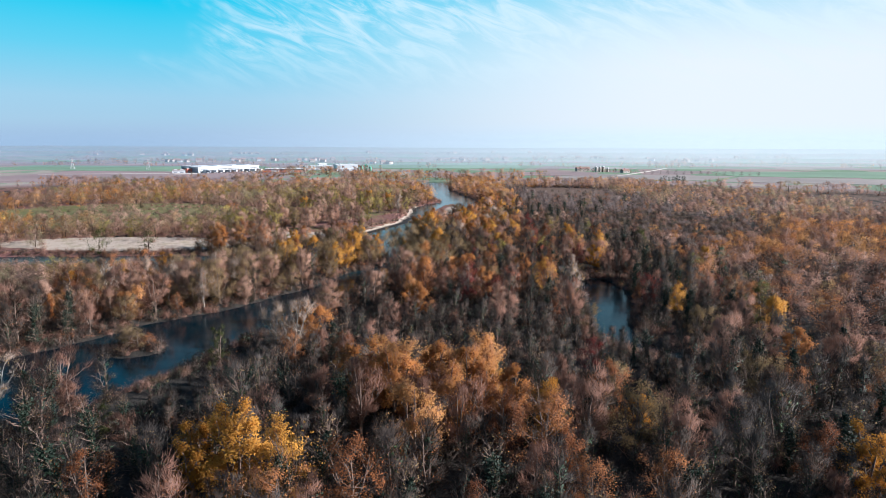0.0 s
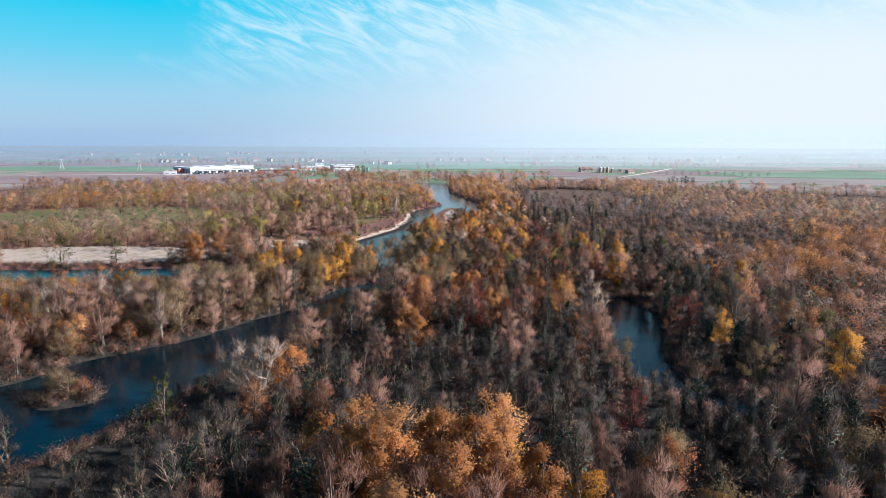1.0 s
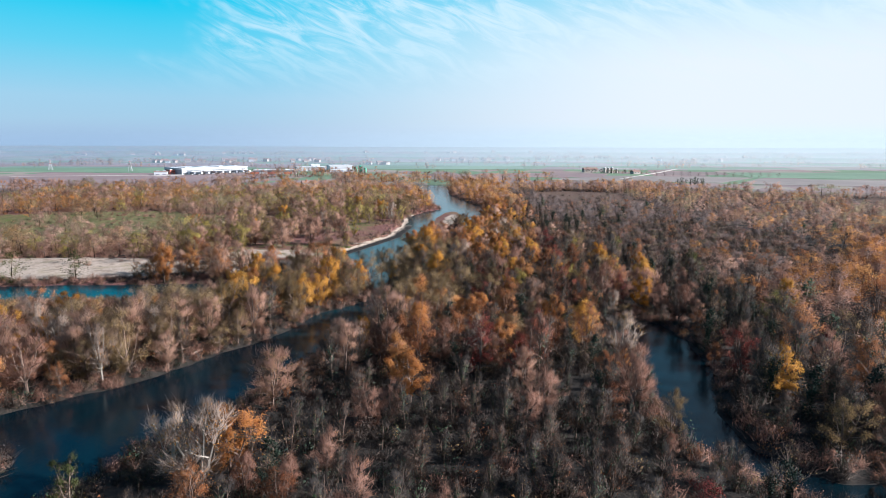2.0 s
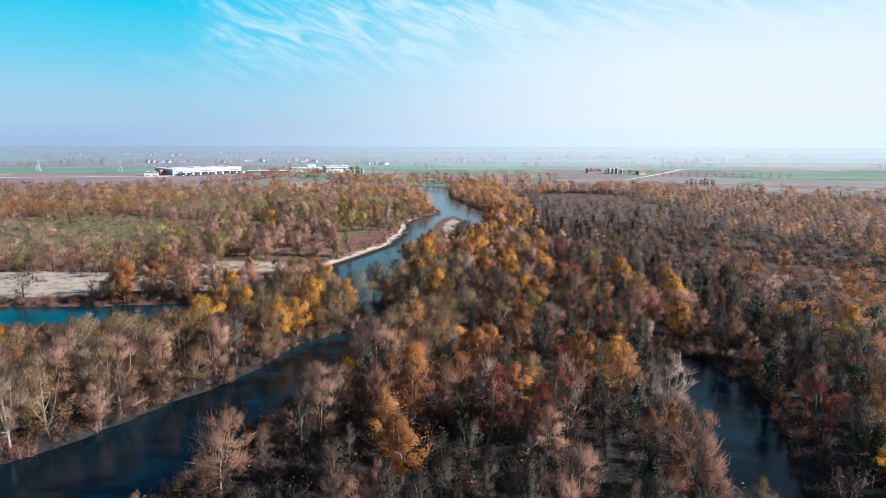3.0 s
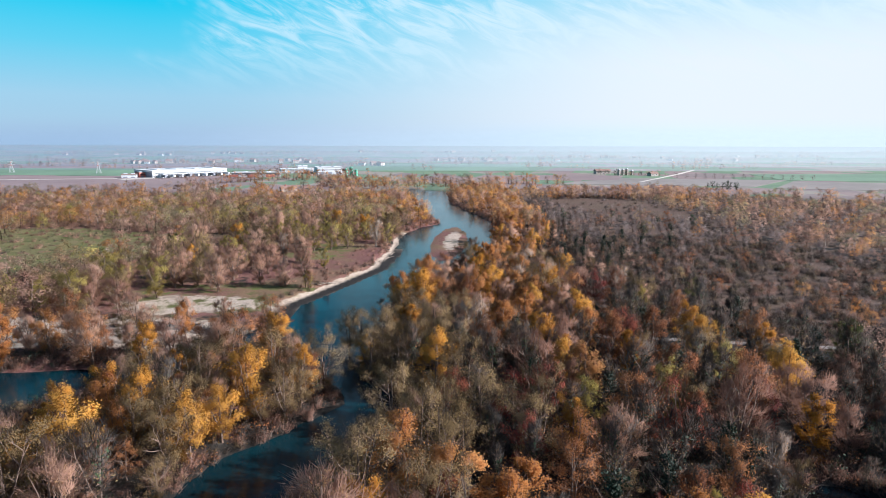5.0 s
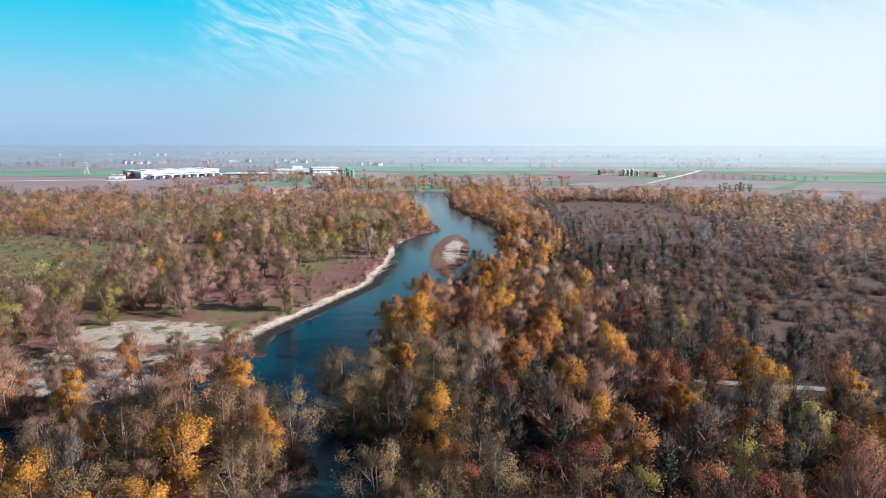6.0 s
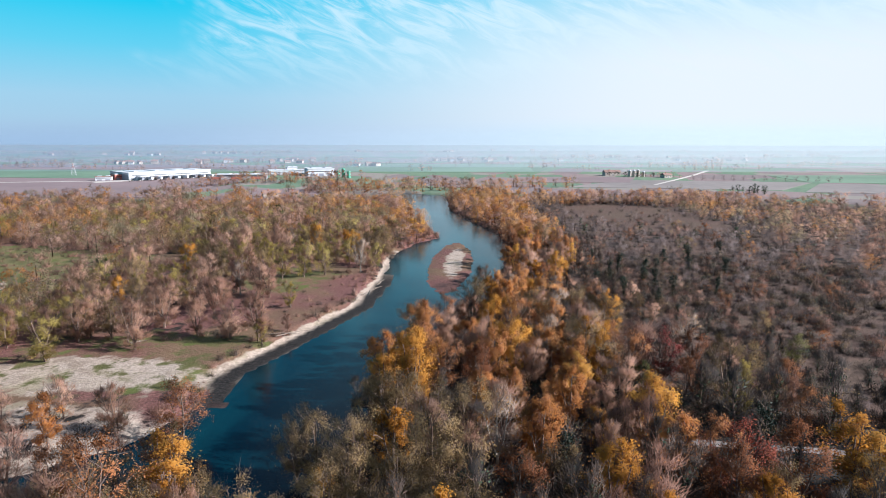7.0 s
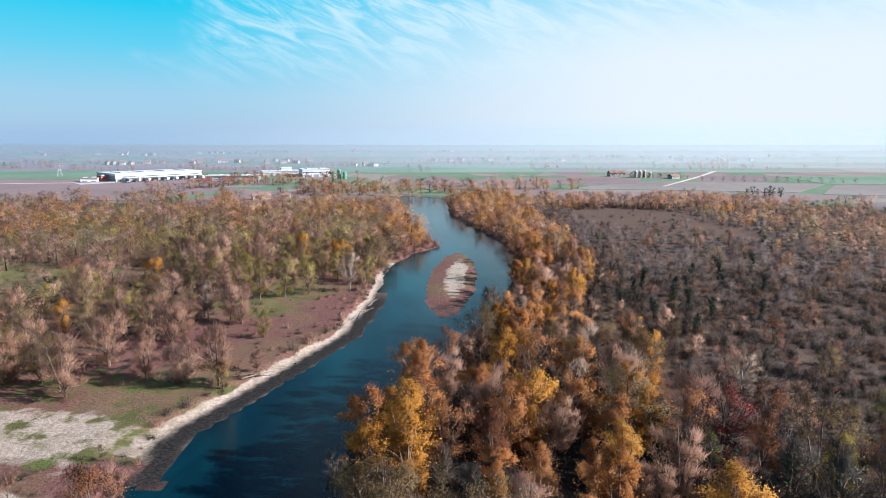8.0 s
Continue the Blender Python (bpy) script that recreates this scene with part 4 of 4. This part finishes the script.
belt = []
for args in ((-110, 765, 40, 755, 4, 13, 9), (-60, 790, 140, 800, 5, 13, 8), (-220, 850, -100, 890, 3.5, 14, 14), (-260, 760, -200, 860, 5, 13, 8), (-130, 740, -60, 760, 3, 13, 14),
             (-240, 690, -140, 640, 4, 13, 12), (-100, 680, -50, 740, 4, 13, 12),
             (20, 640, 60, 760, 6, 12, 8), (88, 646, 160, 650, 4.5, 12, 4), (60, 655, 88, 646, 6, 11, 4), (180, 660, 420, 560, 4, 12, 14), (-420, 640, -250, 660, 4, 12, 8), (-420, 620, -170, 640, 4, 11, 7),
              (-255, 962, -225, 940, 5, 8, 3), (-345, 880, -300, 940, 14, 6, 2), (250, 975, 300, 950, 5, 7, 8)):
    belt += row(*args)
belt += row(268, 726, 294, 716, 3, 11, 4, [("ivy", 1)]) + row(225, 985, 282, 955, 3.5, 8, 5, [("ivy", 2), ("ash", 2)]) + row(-352, 868, -275, 962, 8, 6, 1.5, [("ivy", 2), ("olive", 1)])
wood_of("far_belt", "hazy belt of autumn trees at the wood's far edge", belt)
hedges = []
for i in range(260):
    y = 1105 + 3200 * r.uniform() ** 1.3
    x = r.uniform(-0.72, 0.72) * y
    a = r.choice([0.35, -0.25, 0.1, 1.4]) + r.normal(0, 0.1)
    n = r.uniform(60, 260)
    hedges += row(x, y, x + n * np.cos(a), y + n * np.sin(a), 14, r.uniform(5, 11), r.uniform(2, 12))
for i in range(70):
    y = 1100 + 1900 * r.uniform() ** 1.2
    x = r.uniform(-0.7, 0.7) * y
    hedges += row(x, y, x + r.uniform(25, 70), y + r.uniform(-8, 8), 6, r.uniform(7, 12), r.uniform(4, 10))
wood_of("roadside_row", "evenly spaced small trees along a farm road", [("ash", 305 + 152 * s, 905 - 37 * s, 7.0) for s in np.linspace(0, 1, 15)])

FIELD = {
    "plough": plain("ploughed_soil", (0.21, 0.145, 0.138), 0.8, 0.16, 0.02),
    "green": plain("winter_wheat", (0.135, 0.205, 0.125), 0.75, 0.2, 0.02),
    "pale": plain("stubble", (0.21, 0.175, 0.155), 0.8, 0.2, 0.02),
    "road": plain("gravel_road", (0.46, 0.41, 0.36), 0.85, 0.2, 0.5),
}


def field(name, kind, corners, label, lift=0.12):
    """A flat four-sided plot of land laid over the plain."""
    s = Soup()
    p = [np.array([*c, lift]) for c in corners]
    n = 8
    v = [(p[0] * (1 - u) + p[1] * u) * (1 - t) + (p[3] * (1 - u) + p[2] * u) * t for t in np.linspace(0, 1, n + 1) for u in np.linspace(0, 1, n + 1)]
    base = land(np.array([q[0] for q in v]), np.array([q[1] for q in v]))
    v = [(q[0], q[1], max(b, 0.9) + lift + 0.1) for q, b in zip(v, base)]
    f = [t for i in range(n) for j in range(n) for a in [i * (n + 1) + j] for t in ((a, a + 1, a + n + 2), (a, a + n + 2, a + n + 1))]
    s.add(v, f)
    # sides that run down into the soil
    w_ = n + 1
    rim = [i for i in range(w_)] + [i * w_ + n for i in range(1, w_)] + [n * w_ + i for i in range(n - 1, -1, -1)] + [i * w_ for i in range(n - 1, 0, -1)]
    for p0, p1 in zip(rim, rim[1:] + rim[:1]):
        top = [np.array(v[p0]), np.array(v[p1])]
        s.add([*top, top[1] - (0, 0, 1.2), top[0] - (0, 0, 1.2)], [(0, 2, 1), (0, 3, 2)])
    v, f, m = s.arrays()
    return tagged(new(name, mesh_of(name, v, f, [FIELD[kind]])), label, "field", kind="structure")


field("field_1", "plough", [(-600, 690), (-235, 690), (-225, 930), (-560, 930)], "bare reddish-brown ploughed field")
field("field_2", "green", [(-760, 970), (-420, 930), (-390, 1120), (-760, 1130)], "flat green field of winter wheat")
field("field_3", "green", [(-150, 1060), (140, 1060), (170, 1330), (-170, 1330)], "flat green field of winter wheat")
field("field_4", "plough", [(-900, 1140), (-260, 1140), (-280, 1280), (-950, 1300)], "brown ploughed field beyond the factory")
field("field_5", "pale", [(130, 800), (330, 760), (420, 860), (225, 900)], "pale stubble field beside a farm road")
field("field_6", "plough", [(90, 860), (215, 860), (250, 950), (100, 960)], "brown ploughed field by the farm", 0.16)
field("field_7", "green", [(420, 860), (760, 800), (820, 1000), (440, 990)], "bright green field of winter wheat")
field("field_8", "pale", [(340, 740), (560, 680), (600, 790), (420, 845)], "pale mown field behind the woods")
field("field_9", "plough", [(60, 668), (222, 668), (300, 745), (120, 775)], "brown ploughed field beyond the right-hand woods")
field("clearing", "plough", [(-200, 645), (-115, 640), (-100, 770), (-190, 780)], "bare trampled earth clearing with wheel tracks")
field("road_far", "road", [(229, 826), (233, 826), (348, 998), (343, 998)], "pale farm road between fields", 0.2)
field("road_far_bend", "road", [(343, 998.5), (348, 998.5), (413, 1103), (407, 1103)], "pale farm road between fields", 0.2)
field("road_left", "road", [(-560, 838), (-560, 845), (-395, 880), (-395, 873)], "pale farm track to the factory", 0.2)
field("forest_path", "pale", [(36, 279.6), (36, 281.6), (96, 271.6), (96, 269.4)], "pale gravel path through the scrub", 0.0)

# ---- buildings on the plain ----
WALL = plain("white_cladding", (0.52, 0.53, 0.55), 0.5, 0.08, 0.3)
GREY = plain("grey_cladding", (0.20, 0.21, 0.24), 0.5, 0.12, 0.3)
ROOFING = plain("pale_roofing", (0.52, 0.52, 0.52), 0.7, 0.1, 0.3)
TILES = plain("clay_tiles", (0.24, 0.15, 0.12), 0.8, 0.2, 1.0)
PLASTER = plain("cream_plaster", (0.36, 0.31, 0.27), 0.8, 0.2, 0.6)
REDWALL = plain("red_plaster", (0.42, 0.13, 0.10), 0.8, 0.12, 0.6)
DARK = plain("dark_glass", (0.03, 0.035, 0.04), 0.2, 0.2, 1.0)
STEEL = plain("painted_steel", (0.42, 0.42, 0.42), 0.5, 0.1, 1.0)
GREENPAINT = plain("green_paint", (0.10, 0.32, 0.22), 0.5, 0.1, 1.0)
SIGNAL = plain("red_paint", (0.5, 0.06, 0.05), 0.5, 0.1, 1.0)


def solid(name, lo, hi, mat, parent, label=""):
    s = Soup()
    s.box(lo, hi)
    v, f, m = s.arrays()
    return part(name, mesh_of(name, v, f, [mat]), parent, label)


def hall(name, x, y, turn, long, deep, high, label, wall=WALL, bays=12, roof=ROOFING):
    """A flat-roofed industrial hall: plinth walls, parapet roof, a row of dock doors and a ribbon of windows."""
    base = tagged(new(name), label, "factory")
    base.matrix_basis = pose(x, y, 1.0, 0, 0, turn)
    solid("wall", (0, 0, -0.5), (long, deep, high), wall, base)
    solid("roof", (-0.6, -0.6, high), (long + 0.6, deep + 0.6, high + 0.7), roof, base)
    for i in range(bays):
        u = (i + 0.5) * long / bays
        solid("dock_door", (u - 0.28 * long / bays, -0.12, -0.3), (u + 0.28 * long / bays, 0.05, 0.38 * high), GREY, base)
    solid("window_band", (0.03 * long, -0.1, 0.62 * high), (0.97 * long, 0.05, 0.70 * high), DARK, base)
    for i in range(max(2, bays // 3)):
        u = (i + 0.5) * long / max(2, bays // 3)
        solid("roof_light", (u - 2, 0.2 * deep, high + 0.7), (u + 2, 0.8 * deep, high + 1.3), WALL, base)
    return base


main = hall("factory_hall", -358.6, 890.9, 48, 100, 55, 8.6, "long white flat-roofed factory hall with dark dock doors", bays=14)
solid("front_annex", (8, -11, -0.5), (94, -0.3, 4.6), WALL, main, "low white loading annex along the front")
solid("canopy", (8, -13, 4.6), (94, -0.3, 5.1), ROOFING, main)
for i in range(15):
    solid("loading_bay", (10 + 5.6 * i, -11.15, 0.2), (13.4 + 5.6 * i, -10.9, 3.6), GREY, main, "dark loading bay door")
solid("grey_band", (0, -0.14, 7.3), (100, 0.06, 8.0), STEEL, main, "thin grey band under the roof edge")
solid("end_wall", (-0.15, 2, 0), (0.05, 53, 7.0), GREY, main, "dark grey gable end")
field("factory_yard", "road", [(-376, 852), (-258, 985), (-272, 996), (-390, 866)], "pale concrete yard in front of the factory", 0.25)


def lorry(x, y, turn, box):
    """A parked lorry: box, cab, windscreen and six wheels."""
    base = tagged(new("lorry"), "white lorry with a box trailer parked in a yard", "lorry", "parked lorries")
    base.matrix_basis = pose(x, y, 1.62, 0, 0, turn)
    solid("box", (-6.5, -1.25, 1.1), (4.2, 1.25, 3.9), box, base)
    solid("cab", (4.5, -1.2, 0.6), (6.6, 1.2, 3.3), STEEL, base)
    solid("windscreen", (6.55, -1.0, 1.9), (6.66, 1.0, 3.0), DARK, base)
    for wx0 in (-5.2, -3.9, 5.4):
        for side in (-1.1, 1.1):
            s = Soup()
            s.tube([(wx0, side - 0.15, 0.5), (wx0, side + 0.15, 0.5)], [0.5, 0.5], 10)
            v, f, m = s.arrays()
            part("wheel", mesh_of("wheel", v, f, [DARK]), base)


for i in range(9):
    u = 26 + 10.5 * i
    lorry(-372 + 0.669 * u + 0.743 * 18, 876 + 0.743 * u - 0.669 * 18, 138, WALL if i % 3 else GREY)
for i in range(5):
    lorry(-256 + 11 * i, 890 + 1.5 * i, 8, WALL if i % 2 else REDWALL)
hall("low_hall", -263, 900, 8, 58, 22, 6.0, "low dark grey industrial hall behind parked lorries", wall=GREY, bays=8)
hall("office_block", -224, 992, 20, 46, 24, 6.0, "white low industrial block with a roof tower", bays=6)
hall("roof_tower", -208, 1024, 20, 14, 12, 9.0, "small white tower block above the hall", bays=2)
hall("white_store", -168, 970, 20, 34, 32, 9.5, "tall plain white box-shaped warehouse", bays=3)
for i, (dx, dy, h) in enumerate(((0, 0, 9), (6, 3, 11), (13, 1, 8))):
    tank = tagged(new("storage_tank"), "green steel process tank beside the warehouse", "tank", "green process tanks")
    tank.matrix_basis = pose(-124 + dx, 940 + dy, 1.0)
    for nm, r0, r1, z0, z1 in (("shell", 2.2, 2.2, -0.3, h), ("dome", 2.25, 0.4, h, h + 1.2)):
        s = Soup()
        s.tube([(0, 0, z0), (0, 0, z1)], [r0, r1], 12)
        v, f, m = s.arrays()
        part(nm, mesh_of(nm, v, f, [GREENPAINT], smooth=True), tank)
hall("red_shed", -379, 899, 48, 14, 12, 6.0, "small red flat-roofed building beside the hall", wall=REDWALL, bays=2, roof=TILES)
hall("gate_house", -395, 886, 20, 17, 9, 4.5, "low white gatehouse with a red roof", bays=2, roof=TILES)


def house(x, y, turn, long, deep, high, wall=PLASTER, label="small cream farmhouse with a red tiled roof"):
    """A gabled house with eaves, windows and a door."""
    base = tagged(new("house"), label, "house", "houses on the plain")
    base.matrix_basis = pose(x, y, 1.0, 0, 0, turn)
    solid("wall", (0, 0, -0.4), (long, deep, high), wall, base)
    s = Soup()
    o, t = 0.5, 0.35 * deep
    v = [(-o, -o, high), (long + o, -o, high), (long + o, deep + o, high), (-o, deep + o, high), (-o, deep / 2, high + t), (long + o, deep / 2, high + t)]
    s.add(v, [(0, 1, 5), (0, 5, 4), (2, 3, 4), (2, 4, 5), (0, 4, 3), (1, 2, 5), (0, 2, 1), (0, 3, 2)])
    v, f, m = s.arrays()
    top = part("roof", mesh_of("roof", v, f, [TILES]), base, "red clay tile roof")
    solid("chimney", (0.3 * long, 0.35 * deep, high + 0.3 * t), (0.3 * long + 0.7, 0.35 * deep + 0.7, high + t + 0.9), REDWALL, top)
    n = max(2, int(long / 5))
    for i in range(n):
        u = (i + 0.5) * long / n
        solid("window", (u - 0.6, -0.08, 0.55 * high), (u + 0.6, 0.05, 0.8 * high), DARK, base)
    solid("door", (long / 2 - 0.6, -0.1, -0.2), (long / 2 + 0.6, 0.05, 2.1), GREY, base)
    return base


r = np.random.default_rng(91)
for cx, cy, n, size in ((-560, 1330, 9, 60), (-420, 1390, 10, 70), (-300, 1480, 8, 60), (-900, 1900, 8, 110), (-700, 2100, 8, 120), (60, 1480, 9, 60), (150, 1560, 6, 70),
                        (430, 1700, 7, 80), (620, 1500, 8, 80), (900, 1800, 7, 100), (-130, 1250, 4, 30), (-100, 2300, 8, 150), (300, 2500, 8, 150)):
    hedges += row(cx - size * 1.6, cy + 20, cx + size * 1.6, cy + 25, size / 9, 8, size * 0.3)
    hedges += row(cx - size * 1.4, cy - 25, cx + size * 1.4, cy - 25, size / 4, 6, size * 0.25)
    for i in range(n):
        house(cx + r.normal(0, size), cy + r.normal(0, size * 0.25), r.uniform(-40, 40), r.uniform(8, 14), r.uniform(6, 9), r.uniform(3, 5.5),
              wall=PLASTER if r.uniform() < 0.85 else WALL)
wood_of("field_hedges", "distant hedgerows and copses between the fields", hedges)
house(-146, 690, 25, 14, 8, 3.5, PLASTER, "small ruined white farm building in the clearing")
house(-128, 706, 10, 7, 6, 3, PLASTER, "small ruined white farm building in the clearing")
house(284, 940, 20, 12, 8, 3.6, PLASTER, "white barn with a tiled roof beside a farm road")
house(222, 985, 10, 22, 9, 4.5, PLASTER, "old cream farmhouse among dark trees")
for i, (dx, h) in enumerate(((0, 8), (6, 8), (12, 8.5), (20, 6))):
    silo = tagged(new("silo"), "pale concrete grain silo on a farm", "silo", "farm silos")
    silo.matrix_basis = pose(247 + dx, 962 + 0.3 * dx, 1.0)
    for nm, r0, r1, z0, z1, mat in (("drum", 1.9, 1.9, -0.4, h, PLASTER), ("cap", 2.0, 0.3, h, h + 1.4, ROOFING)):
        s = Soup()
        s.tube([(0, 0, z0), (0, 0, z1)], [r0, r1], 12)
        v, f, m = s.arrays()
        part(nm, mesh_of(nm, v, f, [mat], smooth=True), silo)


def pylon(x, y, turn, high):
    """A lattice pylon with three cross arms."""
    base = tagged(new("power_pylon"), "steel lattice power pylon with red and white top", "pylon", "power pylons")
    base.matrix_basis = pose(x, y, 0.9, 0, 0, turn)
    wide = lambda z: 2.6 * (1 - z / high) ** 1.2 + 0.35
    for i, (sx, sy) in enumerate(((1, 1), (-1, 1), (-1, -1), (1, -1))):
        s = Soup()
        zs = np.linspace(0, high, 7)
        s.tube([(sx * wide(z), sy * wide(z), z) for z in zs], np.full(7, 0.13), 3)
        v, f, m = s.arrays()
        part("leg", mesh_of("leg", v, f, [STEEL]), base)
    for j, (z0, z1) in enumerate(zip(np.linspace(0, high * 0.94, 10), np.linspace(high * 0.1, high, 10))):
        s = Soup()
        for k in range(4):
            c0, c1 = [((1, 1), (-1, 1), (-1, -1), (1, -1))[(k + q) % 4] for q in (0, 1)]
            s.tube([(c0[0] * wide(z0), c0[1] * wide(z0), z0), (c1[0] * wide(z1), c1[1] * wide(z1), z1)], [0.07, 0.07], 3)
            s.tube([(c1[0] * wide(z0), c1[1] * wide(z0), z0), (c0[0] * wide(z1), c0[1] * wide(z1), z1)], [0.07, 0.07], 3)
        v, f, m = s.arrays()
        part("brace", mesh_of("brace", v, f, [SIGNAL if j in (6, 8) else STEEL]), base)
    for z in (0.7, 0.82, 0.94):
        s = Soup()
        s.tube([(-4.5, 0, z * high), (0, 0, z * high + 0.6), (4.5, 0, z * high)], [0.08, 0.22, 0.08], 4)
        v, f, m = s.arrays()
        part("cross_arm", mesh_of("cross_arm", v, f, [STEEL]), base)
    return base


pylon(-478, 985, 20, 17)
pylon(-610, 1000, 20, 17)


# ---- driftwood on the beach ----
DRIFT = plain("weathered_wood", (0.24, 0.19, 0.15), 0.85, 0.35, 2.0)


def driftwood(x, y, turn, long):
    s = Soup()
    rr = np.random.default_rng(int(abs(x * 7 + y)))
    k = np.linspace(0, 1, 5)
    s.tube(np.stack([long * k, rr.normal(0, 0.12, 5), 0.25 + rr.normal(0, 0.06, 5) + 0.25 * k], 1), 0.14 * (1 - 0.7 * k), 6)
    for i in range(5):
        u = rr.uniform(0.3, 1.0)
        s.slivers(np.array([[long * u, 0, 0.35]]), np.array([[rr.uniform(0.3, 1.2), rr.normal(0, 0.7), rr.uniform(0, 0.9)]]), 0.12, rr)
    v, f, m = s.arrays()
    z = float(land(np.array(x, float), np.array(y, float)))
    ob = tagged(new("driftwood", mesh_of("driftwood", v, f, [DRIFT])), "bleached fallen log washed up on the beach", "log", "driftwood logs")
    ob.matrix_basis = pose(x, y, z - 0.1, 0, 0, turn)


for x, y, turn, long in ((-44, 335, 10, 6), (-42, 334, 30, 7), (-41, 336, -12, 5), (-27, 372, 70, 6), (-25, 380, 60, 7), (-28, 377, 100, 5), (-22, 392, 75, 7),
                         (-76, 329, 20, 4), (-66, 341, -20, 4), (-24, 386, 40, 5), (-58, 186, 70, 5), (-11, 470, 150, 8)):
    driftwood(x, y, turn, long)

# ---- distance haze, added as glowing see-through sheets across the far plain ----


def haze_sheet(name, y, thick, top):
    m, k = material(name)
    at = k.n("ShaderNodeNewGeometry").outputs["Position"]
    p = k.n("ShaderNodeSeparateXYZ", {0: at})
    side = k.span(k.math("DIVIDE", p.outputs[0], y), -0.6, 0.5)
    # haze colour painted on and given off: bluish left, white right
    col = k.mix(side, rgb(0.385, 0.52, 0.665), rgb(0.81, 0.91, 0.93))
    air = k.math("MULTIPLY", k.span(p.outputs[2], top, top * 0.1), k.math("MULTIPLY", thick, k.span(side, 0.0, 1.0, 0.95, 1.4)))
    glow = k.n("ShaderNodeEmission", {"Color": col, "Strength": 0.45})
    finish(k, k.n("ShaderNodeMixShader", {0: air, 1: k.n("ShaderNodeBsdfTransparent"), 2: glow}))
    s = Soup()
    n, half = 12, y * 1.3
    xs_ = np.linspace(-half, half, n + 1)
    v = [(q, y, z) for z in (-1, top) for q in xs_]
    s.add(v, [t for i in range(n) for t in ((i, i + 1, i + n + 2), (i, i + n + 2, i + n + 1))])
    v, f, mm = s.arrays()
    tagged(new(name, mesh_of(name, v, f, [m])), "glowing see-through sheet standing in for haze over the far plain", "haze", kind="structure")


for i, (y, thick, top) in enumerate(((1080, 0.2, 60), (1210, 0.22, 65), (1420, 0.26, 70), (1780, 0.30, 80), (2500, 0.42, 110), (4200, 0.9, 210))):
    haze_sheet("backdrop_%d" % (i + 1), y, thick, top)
